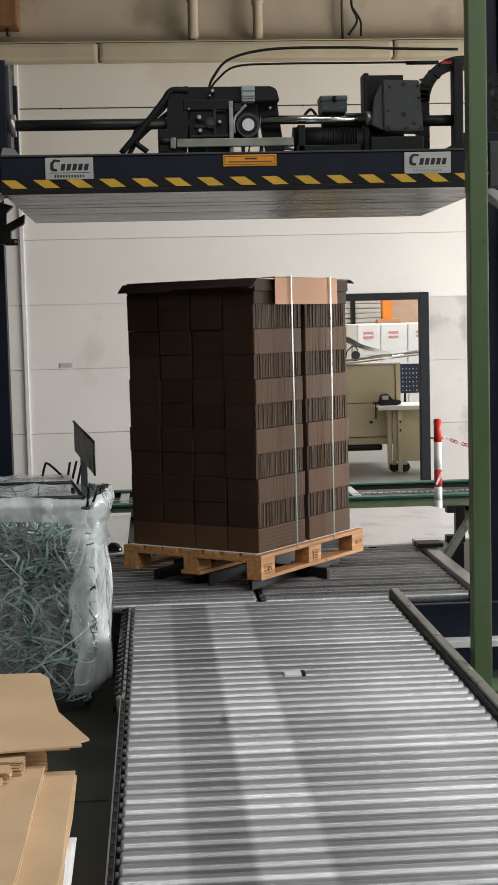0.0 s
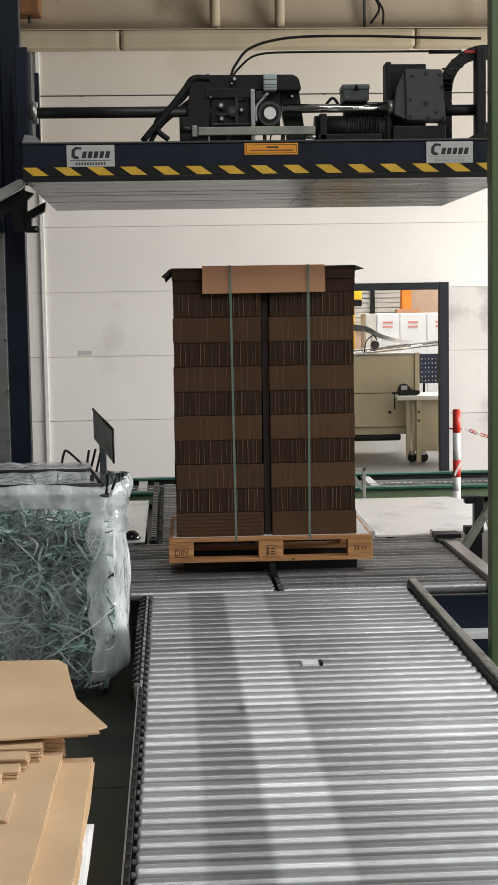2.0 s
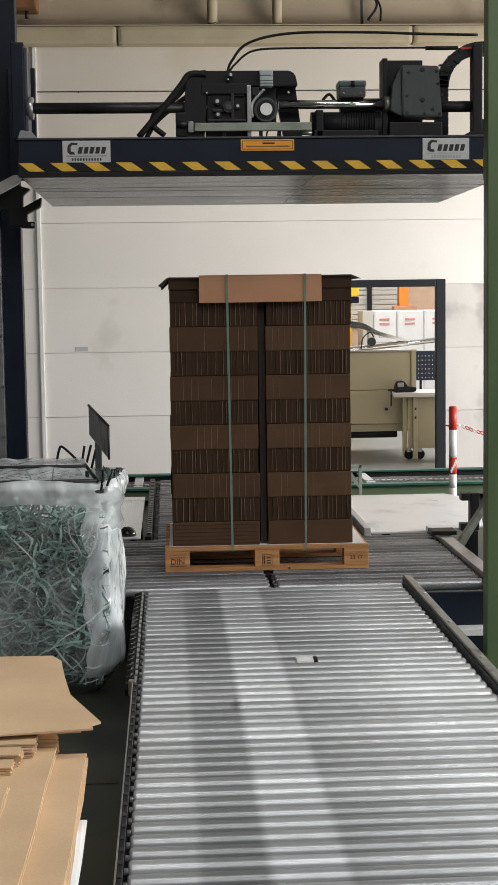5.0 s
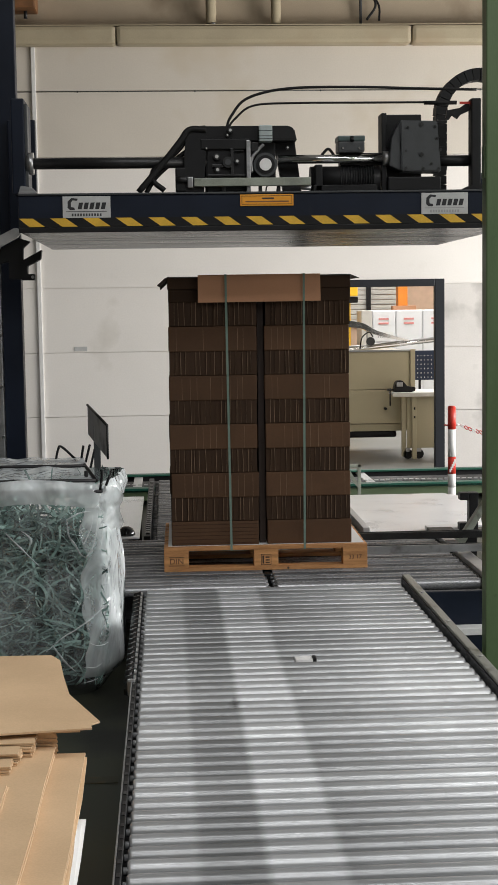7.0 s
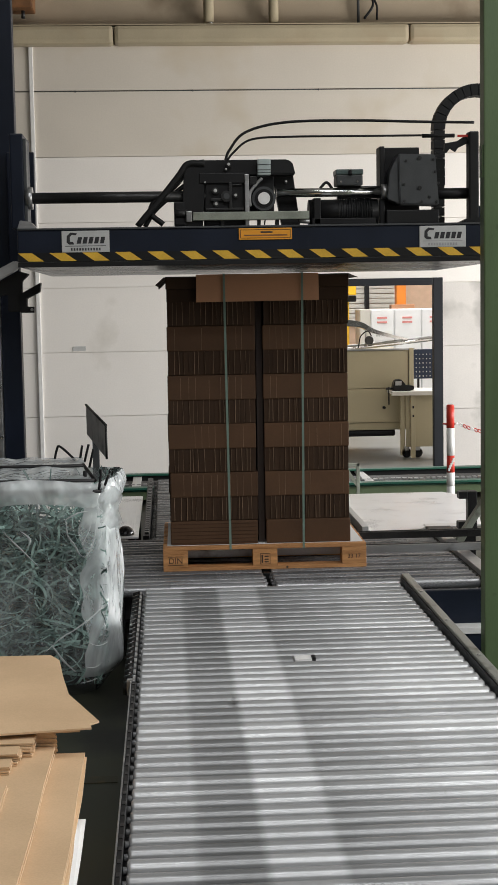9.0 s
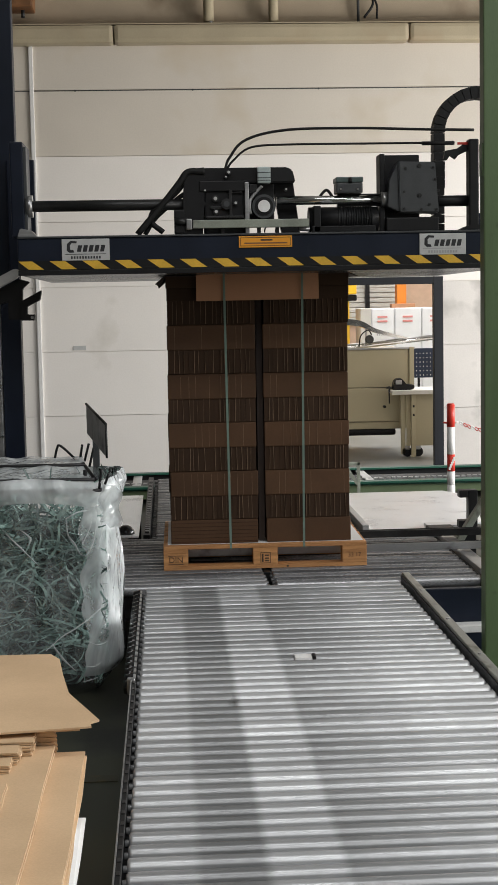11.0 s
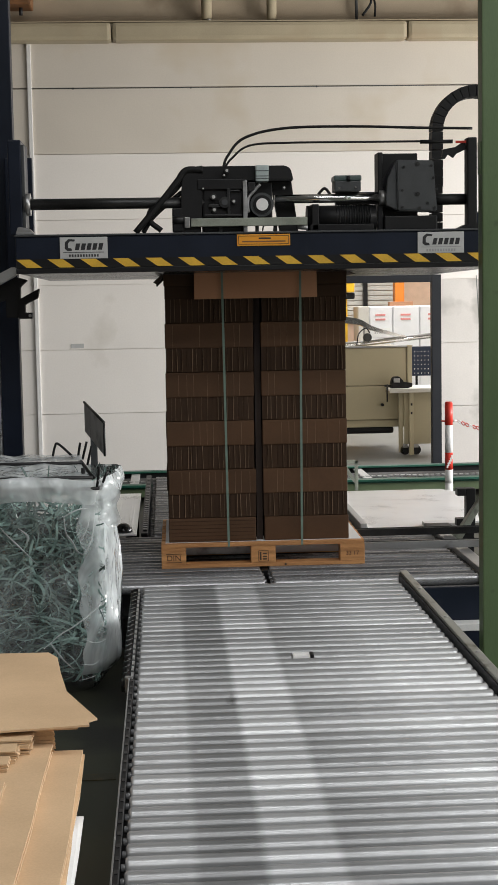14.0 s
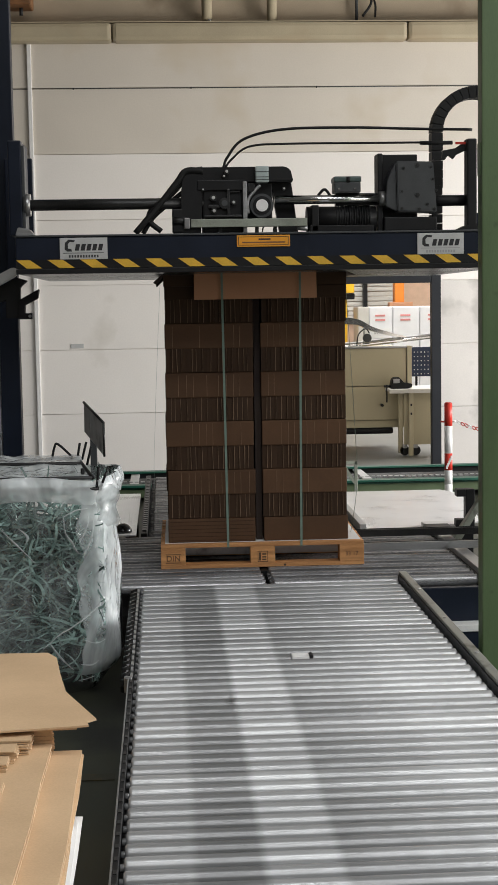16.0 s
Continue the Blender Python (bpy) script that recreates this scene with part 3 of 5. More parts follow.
# ---------------------------------------------------------------- conveyors
def roller_mesh(name, x0, x1, r, material, shaft=0.03, inset=0.03):
    """Round roller along x with chamfered end caps and a shaft, origin on its axis."""
    bm = B()
    seg, rings = 20, []
    for x, rad in ((x0, r * 0.80), (x0 + 0.006, r), (x0 + 0.012, r), (x1 - 0.012, r), (x1 - 0.006, r), (x1, r * 0.80)):
        rings.append([bm.verts.new((x, math.cos(2 * math.pi * i / seg) * rad, math.sin(2 * math.pi * i / seg) * rad)) for i in range(seg)])
    for a, b in zip(rings, rings[1:]):
        for i in range(seg):
            bm.faces.new((a[i], b[i], b[(i + 1) % seg], a[(i + 1) % seg])).smooth = True
    bm.faces.new(rings[0])
    bm.faces.new(rings[-1][::-1])
    rod(bm, (x0 - shaft, 0, 0), (x0 + 0.01, 0, 0), 0.012, 8)
    rod(bm, (x1 - 0.01, 0, 0), (x1 + shaft, 0, 0), 0.012, 8)
    me = mesh_of(name, bm, material)
    for p in me.polygons:
        p.use_smooth = len(p.vertices) == 4
    return me


R = 0.032
RND = random.Random(11)


def lay_rollers(parent, me, y0, y1, pitch=0.10, x=0.0):
    y = y0
    while y <= y1:
        ob = part("roller", me, None, parent)
        ob.matrix_basis = pose(x, y, -R + RND.uniform(-0.0008, 0.0008), RND.uniform(0, 360), RND.uniform(-0.03, 0.03), RND.uniform(-0.08, 0.08))
        y += pitch


def build_infeed():
    cv = thing("roller_conveyor", "steel roller conveyor with worn bright rollers", "conveyor", at=pose(0, 0, 0))
    part("side_rail", bx(0.732, 0.774, -9.0, -0.93, -0.16, 0.034, bevel=0.004), OLIVE, cv, "worn olive side rail")
    part("rail_liner", bx(0.7255, 0.7312, -9.0, -0.94, -0.16, 0.020), BLACK, cv, "black inner liner")
    for y in (-1.45, -2.15, -2.85, -3.6):
        part("bolt", rod(B(), (0.754, y, 0.034), (0.754, y, 0.038), 0.010, 8), STEEL, cv)
    part("side_rail", bx(-0.735, -0.715, -9.0, -1.02, -0.30, -0.16, bevel=0.004), BLACK, cv, "black side rail")
    # thin bright strip paints the light on the guard's outer lip
    part("guard_lip_glint", bx(-0.7415, -0.7365, -9.0, -2.98, -0.022, 0.003, bevel=0.001), STEEL, cv, "bright steel strip painting the lit edge of the guard")
    part("chain_guard", bx(-0.736, -0.719, -9.0, -2.98, -0.13, 0.0, bevel=0.004), BLACK, cv, "slim black chain guard")
    for k in range(62):
        y = -3.02 - 0.096 * k
        part("guard_rivet", bx(-0.732, -0.722, y - 0.014, y + 0.014, 0.0, 0.003), DARKSTEEL, cv)
    for k in range(20):
        y = -1.05 - 0.10 * k
        s = part("sprocket", rod(B(), (-0.772, y, -0.036), (-0.735, y, -0.036), 0.026, 14, 0.036), BLACK_GLOSS, cv, "black chain sprocket")
        part("hub", rod(B(), (-0.7345, y, -0.036), (-0.722, y, -0.036), 0.022, 12), DARKSTEEL, s)
        part("chain_link", bx(-0.733, -0.722, y - 0.085, y - 0.02, -0.008, 0.000, bevel=0.003), STEEL, s)
    part("guard_end", bx(-0.757, -0.725, -2.985, -2.955, -0.06, 0.008, bevel=0.006), STEEL, cv, "bright end bracket")
    for y in (-1.6, -3.2, -4.8, -6.4, -8.2):
        for x in (-0.735, 0.733):
            part("leg", bx(x, x + 0.04, y, y + 0.06, FLOOR, -0.16), OLIVE if x > 0 else BLACK, cv)
    part("sensor_plate", bx(-0.030, 0.045, -2.71, -2.645, -0.012, 0.006, bevel=0.003), WHITE, cv, "small bright sensor plate")
    part("sensor_eye", bx(0.047, 0.062, -2.71, -2.65, -0.014, 0.010, bevel=0.003), BLACK, cv)
    part("pan", bx(-0.74, 0.725, -9.0, -1.0, -0.17, -0.155), BLACK, cv, "dark drip pan below the rollers")
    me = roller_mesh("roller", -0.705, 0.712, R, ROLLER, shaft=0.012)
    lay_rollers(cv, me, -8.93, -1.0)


def build_turntable_bed():
    tt = thing("turntable_bed", "wide dark roller bed around the lifting turntable, shade included in its colour", "conveyor", at=pose(0, 0, 0))
    part("front_beam", bx(0.82, 1.40, -1.10, -1.05, -0.32, -0.035, bevel=0.006), NAVY, tt, "navy front panel")
    part("front_beam", bx(-1.30, -0.82, -1.10, -1.05, -0.32, -0.05, bevel=0.006), BLACK, tt, "black front panel")
    part("lower_strip", bx(0.82, 1.6, -1.20, -1.101, FLOOR, -0.262, bevel=0.004), NAVY, tt)
    part("cover_strip", bx(0.82, 1.6, -1.21, -1.102, -0.260, -0.222, bevel=0.004), WHITE, tt, "pale cover strip")
    part("side_rail", bx(1.205, 1.285, -1.0, 0.82, -0.06, 0.022, bevel=0.005), STEEL, tt, "bright flat side rail")
    part("rail_post", bx(1.19, 1.205, -1.0, 0.82, -0.08, -0.01), BLACK, tt)
    part("side_rail", bx(-1.30, -1.26, -1.05, 0.78, -0.16, 0.0, bevel=0.005), BLACK, tt)
    part("pan", bx(-1.26, 1.19, -1.05, 0.80, -0.17, -0.155), BLACK, tt, "dark pan below the rollers")
    a = roller_mesh("roller", -1.24, -0.026, R, ROLLER_TT, shaft=0.015)
    b = roller_mesh("roller", 0.026, 1.185, R, ROLLER_TT, shaft=0.015)
    lay_rollers(tt, a, -0.90, 0.76)
    lay_rollers(tt, b, -0.90, 0.76)
    part("stop_block", bx(1.16, 1.33, 0.50, 0.66, 0.022, 0.05, bevel=0.006), BLACK, tt)
    part("stop_plate", bx(1.19, 1.42, 0.76, 0.90, 0.0, 0.03, bevel=0.004), WHITE, tt, "pale cover plate")


def build_outfeed():
    cv = thing("outfeed_conveyor", "dark roller conveyor leading away past the turntable, shade included in its colour", "conveyor", at=pose(0, 0, 0))
    me = roller_mesh("roller", -0.66, 0.72, R, ROLLER_TT)
    lay_rollers(cv, me, 0.88, 4.1)
    part("side_rail", bx(-0.745, -0.70, 0.84, 4.2, -0.16, 0.005, bevel=0.004), BLACK, cv)
    for k in range(30):
        y = 0.92 + 0.10 * k
        part("chain_link", bx(-0.735, -0.705, y, y + 0.06, 0.005, 0.018, bevel=0.004), DARKSTEEL, cv)
    part("side_rail", bx(0.755, 0.80, 0.84, 4.2, -0.16, 0.03, bevel=0.004), LABEL, cv, "bright angle rail")
    part("pan", bx(-0.70, 0.75, 0.84, 4.2, -0.17, -0.155), BLACK, cv)
    for y in (1.0, 4.0):
        for x in (-0.74, 0.755):
            part("leg", bx(x, x + 0.04, y, y + 0.06, FLOOR, -0.16), BLACK, cv)
    # chequer plates on both sides
    pr = thing("platform_plate", "pale chequer plate platform with a clipped corner", "platform")
    b = B()
    pts = [(0.81, 0.84), (1.45, 0.84), (1.45, 1.02), (1.62, 1.02), (1.80, 2.0), (1.80, 2.55), (1.68, 2.78), (0.81, 2.78)]
    lo, hi = [b.verts.new((x, y, -0.012)) for x, y in pts], [b.verts.new((x, y, 0.0)) for x, y in pts]
    b.faces.new(hi), b.faces.new(lo[::-1])
    for i in range(len(pts)):
        b.faces.new((lo[i], lo[(i + 1) % len(pts)], hi[(i + 1) % len(pts)], hi[i]))
    part("sheet", b, CHEQUER, pr)
    ribs = B()
    for i in range(24):
        for j in range(44):
            x, y = 0.86 + i * 0.038, 0.90 + j * 0.042
            if x < 1.42 or y > 1.1:
                a = 0.6 if (i + j) % 2 else -0.6
                c, s = math.cos(a) * 0.012, math.sin(a) * 0.012
                vs = [ribs.verts.new((x + px, y + py, z)) for px, py, z in ((-c, -s, 0.0002), (s * 0.3, -c * 0.3, 0.0002), (c, s, 0.0002), (-s * 0.3, c * 0.3, 0.0002))]
                top = ribs.verts.new((x, y, 0.0008))
                for k in range(4):
                    ribs.faces.new((vs[k], vs[(k + 1) % 4], top))
    tagged(part("tread_ribs", ribs, CHEQUER, pr), kind="stuff")
    for x, y in ((0.9, 0.95), (1.6, 2.6), (0.9, 2.6)):
        part("leg", bx(x, x + 0.05, y, y + 0.05, FLOOR, -0.012), BLACK, pr)
    pl = thing("platform_plate", "pale ribbed platform plate beside the rollers", "platform")
    part("sheet", bx(-1.9, -0.775, 0.83, 2.98, -0.012, 0.0, bevel=0.003), CHEQUER, pl)
    ribs = B()
    for i in range(60):
        x = -1.88 + i * 0.018
        box(ribs, x, x + 0.006, 0.86, 2.95, 0.0002, 0.0025)
    tagged(part("tread_ribs", ribs, CHEQUER, pl), kind="stuff")
    for x, y in ((-0.85, 0.9), (-1.8, 0.9), (-0.85, 2.9), (-1.8, 2.9)):
        part("leg", bx(x, x + 0.05, y, y + 0.05, FLOOR, -0.012), BLACK, pl)
    dm = B()
    seg = 20
    prev = None
    for k in range(6):
        a = math.pi / 2 * k / 6
        ring = [dm.verts.new((-0.866 + math.cos(a) * 0.062 * math.cos(2 * math.pi * i / seg), 0.93 + math.cos(a) * 0.062 * math.sin(2 * math.pi * i / seg), 0.003 + math.sin(a) * 0.062)) for i in range(seg)]
        if prev:
            for i in range(seg):
                dm.faces.new((prev[i], prev[(i + 1) % seg], ring[(i + 1) % seg], ring[i])).smooth = True
        else:
            dm.faces.new(ring)
        prev = ring
    dm.faces.new(prev)
    solid("rubber_buffer", dm, mat("gloss_black_rubber", (0.012, 0.012, 0.012), 0.18, vary=0.1), "glossy black domed buffer on the platform plate", "buffer")


def build_cross_conveyor():
    cv = thing("cross_conveyor", "jade green framed chain conveyor along the wall", "conveyor")
    part("far_rail", bx(-9, 9, 6.3, 6.36, -0.30, -0.215, bevel=0.006), BLACK, cv)
    part("far_lip", bx(-9, 9, 6.24, 6.36, -0.212, -0.195), JADE, cv)
    part("near_rail", bx(-9, 9, 5.2, 5.26, -0.33, -0.225, bevel=0.006), MOSS, cv, "moss green side panel")
    part("near_lip", bx(-9, 9, 5.12, 5.26, -0.222, -0.20, bevel=0.003), JADE, cv)
    part("near_groove", bx(-9, 9, 5.185, 5.20, -0.245, -0.232), JADE, cv)
    ch = B()
    for k in range(150):
        box(ch, -4 + k * 0.06, -4 + k * 0.06 + 0.04, 5.55, 5.60, -0.23, -0.215)
    tagged(part("chain", ch, STEEL, cv, "long conveyor chain"), kind="stuff")
    part("chain_bed", bx(-9, 9, 5.30, 6.0, -0.30, -0.236), BLACK, cv)
    part("pan", bx(-9, 9, 5.27, 6.29, -0.34, -0.325), BLACK, cv)
    for x in (-6, -3, -0.9, 2.9, 6):
        for y in (5.2, 6.3):
            part("leg", bx(x, x + 0.06, y + 0.065, y + 0.125, FLOOR, -0.325), JADE, cv)
    for x in (-0.93, 1.42):
        part("cross_member", bx(x, x + 0.09, 5.27, 6.29, -0.2355, -0.222, bevel=0.004), LABEL, cv)
    sp = thing("sensor_bracket", "grey angled sensor bracket beside the conveyor", "bracket")
    part("upright", bx(1.22, 1.25, 4.6, 4.63, FLOOR, 0.05, bevel=0.003), GREYGREEN, sp)
    part("top_arm", bx(1.06, 1.25, 4.6, 4.63, 0.02, 0.05, bevel=0.003), GREYGREEN, sp)
    slab_b = slab(B(), [(1.10, -0.02), (1.13, 0.02), (1.24, -0.16), (1.24, -0.20)], 4.602, 4.628)
    part("brace", slab_b, GREYGREEN, sp)
    # red and white chain post
    ps = thing("chain_post", "red and white banded steel barrier post with peeling paint", "barrier post")
    zs = (FLOOR, -0.11, 0.015, 0.17, 0.42, 0.62)
    cols = (WHITE, WHITE, RED, WHITE, RED)
    for (z0, z1, m) in zip(zs, zs[1:], cols):
        part("band", rod(B(), (2.0, 4.0, z0), (2.0, 4.0, z1), 0.036, 20), m, ps)
    part("cap", rod(B(), (2.0, 4.0, 0.62), (2.0, 4.0, 0.632), 0.036, 20, 0.028), RED, ps)
    part("base", rod(B(), (2.0, 4.0, FLOOR), (2.0, 4.0, FLOOR + 0.02), 0.14, 24), BLACK, ps)
    for k in range(5):
        part("paint_chip", bx(2.0 + 0.0355 * math.sin(-0.6 + 0.3 * k) - 0.008, 2.0 + 0.0355 * math.sin(-0.6 + 0.3 * k) + 0.008, 3.9625, 3.972, 0.03 + 0.02 * k, 0.06 + 0.022 * k, bevel=0.002), WHITE, ps)
    for sgn in (-1, 1):
        part("hook", rod(B(), (2.0 + sgn * 0.036, 4.0, 0.455), (2.0 + sgn * 0.07, 4.0, 0.46), 0.008, 8), RED if sgn < 0 else WHITE, ps)
    cn = thing("barrier_chain", "red and white plastic barrier chain", "chain")
    for k in range(16):
        x = 2.08 + k * 0.034
        z = 0.455 - 0.022 * k * 0.72 + 0.0007 * k * k
        part("link", tube(B(), smooth_line([(x, 4.0, z), (x + 0.012, 3.995 if k % 2 else 4.0, z + 0.008), (x + 0.036, 4.0, z - 0.012), (x + 0.024, 4.005, z - 0.026), (x, 4.0, z)], 3), 0.0045, 6), RED if k % 3 else WHITE, cn)

# ---------------------------------------------------------------- strapping machine frame
def build_frame():
    for sx in (-1, 1):
        c = thing("machine_column", "navy painted strapping machine column", "machine column", "columns of the strapping machine")
        x0, x1 = sorted((sx * 1.41, sx * 1.525))
        part("web", bx(x0, x1, -0.30, -0.20, FLOOR, 5.8, bevel=0.006), NAVY, c)
        x0, x1 = sorted((sx * 1.528, sx * 1.62))
        part("guide_face", bx(x0, x1, -0.33, -0.05, FLOOR, 2.02, bevel=0.006), STEEL, c, "grey guide face with bolts")
        part("upper_face", bx(x0, x1, -0.33, -0.05, 2.03, 5.8, bevel=0.006), NAVY, c)
        for k in range(7):
            part("bolt", rod(B(), (sx * 1.538, -0.336, 0.2 + k * 0.3), (sx * 1.538, -0.33, 0.2 + k * 0.3), 0.009, 8), CHROME, c)
        part("foot_plate", bx(sx * 1.5 - 0.2, sx * 1.5 + 0.2, -0.45, 0.2, FLOOR, FLOOR + 0.02, bevel=0.004), NAVY, c)
    # strap gate bracket beside the bed
    g = thing("strap_gate", "black strap gate bracket on a grey slanted stay", "strap gate")
    part("upright", bx(1.443, 1.505, 0.62, 0.70, 0.03, 0.283, bevel=0.006), BLACK, g)
    part("top_arm", bx(1.382, 1.442, 0.62, 0.70, 0.233, 0.283, bevel=0.006), BLACK, g)
    part("lower_arm", bx(1.378, 1.442, 0.62, 0.70, 0.03, 0.079, bevel=0.006), BLACK, g)
    part("stay", slab(B(), [(1.30, -0.06), (1.36, -0.06), (1.52, 0.20), (1.52, 0.27)], 0.45, 0.52, 0.004), GREYGREEN, g, "grey slanted stay")
    part("foot", bx(1.40, 1.49, 0.60, 0.70, FLOOR, 0.028), BLACK, g)
    # green hall pillar
    p = thing("green_pillar", "green painted square steel pillar beside the conveyor", "pillar")
    part("shaft", bx(1.047, 1.142, -1.65, -1.55, FLOOR + 0.02, 6.9, bevel=0.008), GREEN, p)
    part("base_plate", bx(0.96, 1.22, -1.72, -1.45, FLOOR, FLOOR + 0.02, bevel=0.004), GREEN, p)
    part("joint_plate", bx(1.041, 1.047, -1.63, -1.57, 2.17, 2.33), GREEN, p)


# ---------------------------------------------------------------- strapping head
def build_head():
    """Modelled where it hangs as it passes the middle of its way down; its origin rides up and down."""
    h = thing("strapping_head", "navy strapping machine press head with black and yellow warning stripes", "strapping head", at=pose(0, 0, 0))
    part("beam", bx(-1.345, 1.42, -1.0, -0.86, 1.985, 2.155, bevel=0.006), NAVY, h, "navy cross beam")
    part("beam_lip", bx(-1.345, 1.42, -1.01, -0.86, 2.155, 2.165, bevel=0.002), GREYBOX, h)
    part("lower_flange", bx(-1.345, 1.42, -1.006, -0.985, 1.957, 1.984, bevel=0.003), BLACK, h, "black lower flange")
    part("warning_band", bx(-1.343, 1.42, -1.004, -1.0, 1.986, 2.034), BLACK, h, "black warning band")
    for k in range(16):
        x = -1.352 + k * 0.1757
        o = [(x, 2.033), (x + 0.083, 2.033), (x + 0.147, 1.988), (x + 0.064, 1.988)]
        o = [(max(-1.343, min(1.418, a)), z) for a, z in o]
        part("warning_stripe", slab(B(), o, -1.006, -1.004), YELLOW, h, "yellow slanted stripe")
    # platen sheets
    for i, (y0, y1) in enumerate(((-0.98, -0.30), (-0.28, -0.06), (-0.04, 0.42), (0.44, 1.18))):
        for x0, x1 in ((-1.335, 0.246), (0.252, 1.335)):
            part("platen_sheet", bx(x0, x1, y0, y1, 1.958, 1.972, bevel=0.002), PLATEN, h, "scuffed grey platen sheet")
    for y in (-0.7, 0.2, 0.8):
        part("platen_rib", bx(-1.3, 1.3, y, y + 0.05, 1.973, 2.06), NAVY, h)
    # maker's plates: plain shapes
    for x0, faded in ((-1.108, 0), (0.834, 1)):
        pl = part("maker_plate", bx(x0, x0 + 0.256, -1.007, -1.0, 2.034, 2.149, bevel=0.002), LABEL, h, "pale metal maker's plate")
        part("emblem", slab(B(), [(x0 + 0.026, 2.088), (x0 + 0.040, 2.076), (x0 + 0.066, 2.076), (x0 + 0.062, 2.089), (x0 + 0.045, 2.092), (x0 + 0.044, 2.115), (x0 + 0.054, 2.127), (x0 + 0.078, 2.125), (x0 + 0.082, 2.136), (x0 + 0.048, 2.140), (x0 + 0.028, 2.122)], -1.0085, -1.007), INK, pl, "dark emblem")
        for k in range(5):
            a = x0 + 0.080 + k * 0.031
            part("emblem_bar", slab(B(), [(a, 2.080), (a + 0.022, 2.080), (a + 0.030, 2.115), (a + 0.008, 2.115)], -1.0085, -1.007), INK, pl)
        part("rule", bx(x0 + 0.018, x0 + 0.236, -1.0085, -1.007, 2.066, 2.069), FAINT if faded else INK, pl)
        for k in range(11):
            a = x0 + 0.048 + k * 0.015
            part("text_bar", bx(a, a + 0.009, -1.0085, -1.007, 2.043, 2.057), FAINT if faded else GREYBOX, pl)
    sg = part("warning_sign", bx(-0.153, 0.136, -1.007, -1.0, 2.088, 2.150, bevel=0.002), ORANGE, h, "orange warning sign")
    for z0, z1, x0, x1 in ((2.140, 2.1425, -0.145, 0.128), (2.096, 2.0985, -0.145, 0.128), (2.124, 2.132, -0.035, 0.03), (2.108, 2.115, -0.125, 0.11)):
        part("text_bar", bx(x0, x1, -1.0085, -1.007, z0, z1), INK if x1 > 0.12 or x1 < 0.05 else RUST, sg)
    for x in (-0.145, 0.1255):
        part("text_bar", bx(x, x + 0.0025, -1.0085, -1.007, 2.096, 2.1425), INK, sg)
    # guide rods
    part("guide_rod", rod(B(), (-1.27, -0.93, 2.330), (-0.30, -0.93, 2.330), 0.030, 20), DARKSTEEL, h, "dark oiled guide rod")
    part("guide_rod", rod(B(), (0.06, -0.93, 2.342), (0.66, -0.93, 2.342), 0.024, 20), CHROME, h, "polished guide rod")
    part("guide_rod", rod(B(), (0.90, -0.90, 2.330), (1.14, -0.90, 2.330), 0.030, 16), BLACK, h)
    part("rod_flange", rod(B(), (-1.295, -0.93, 2.330), (-1.262, -0.93, 2.330), 0.060, 20), STEEL, h, "steel rod flange")
    part("rod_collar", rod(B(), (0.635, -0.93, 2.342), (0.668, -0.93, 2.342), 0.040, 18), STEEL, h)
    # carriages on both columns
    part("carriage", bx(-1.375, -1.303, -0.98, -0.60, 2.166, 2.672, bevel=0.008), NAVY, h, "navy side carriage")
    part("carriage_edge", bx(-1.303, -1.287, -0.97, -0.90, 2.17, 2.645, bevel=0.003), GREYBOX, h)
    part("carriage_foot", slab(B(), [(-1.345, 2.165), (-1.24, 2.165), (-1.27, 2.20), (-1.33, 2.21)], -0.99, -0.85, 0.004), STEEL, h)
    part("carriage_arm", bx(-1.46, -1.30, -0.35, -0.30, 2.0, 2.64, bevel=0.006), NAVY, h)
    part("carriage", bx(1.118, 1.172, -0.97, -0.88, 2.166, 2.66, bevel=0.008), BLACK, h, "black side carriage")
    part("carriage_foot", slab(B(), [(1.06, 2.165), (1.20, 2.165), (1.19, 2.20), (1.11, 2.19)], -0.98, -0.85, 0.004), BLACK, h)
    part("carriage_arm", bx(1.172, 1.46, -0.93, -0.88, 2.17, 2.26, bevel=0.006), NAVY, h)
    part("beam_end", bx(1.30, 1.44, -1.03, -0.95, 1.95, 2.20, bevel=0.01), GREYBOX, h)
    # sealing unit: guard frame
    part("guard_side", slab(B(), [(-0.445, 2.165), (-0.452, 2.34), (-0.44, 2.47), (-0.40, 2.515), (-0.33, 2.525), (-0.33, 2.42), (-0.345, 2.165)], -0.97, -0.80, 0.004), BLACK, h, "black guard side")
    part("guard_top", slab(B(), [(-0.335, 2.44), (-0.335, 2.522), (0.12, 2.522), (0.15, 2.505), (0.165, 2.44)], -0.95, -0.80, 0.006), BLACK, h)
    part("guard_side", slab(B(), [(0.03, 2.525), (0.125, 2.525), (0.152, 2.505), (0.196, 2.165), (0.095, 2.165)], -0.86, -0.80, 0.004), BLACK, h, "black slanted guard side")
    part("motor_block", bx(-0.335, -0.115, -0.96, -0.78, 2.165, 2.44, bevel=0.012), BLACK, h, "black oily sealing unit")
    part("motor_block", bx(-0.36, -0.10, -0.975, -0.955, 2.395, 2.45, bevel=0.004), BLACK, h)
    part("cross_bar", bx(-0.40, 0.232, -1.0, -0.965, 2.196, 2.240, bevel=0.004), GREYGREEN, h, "worn grey-green cross bar")
    # plain black backing, added to hide the bright wall behind the drive wheel
    part("motor_block", bx(-0.112, 0.050, -0.90, -0.80, 2.245, 2.44, bevel=0.006), BLACK, h)
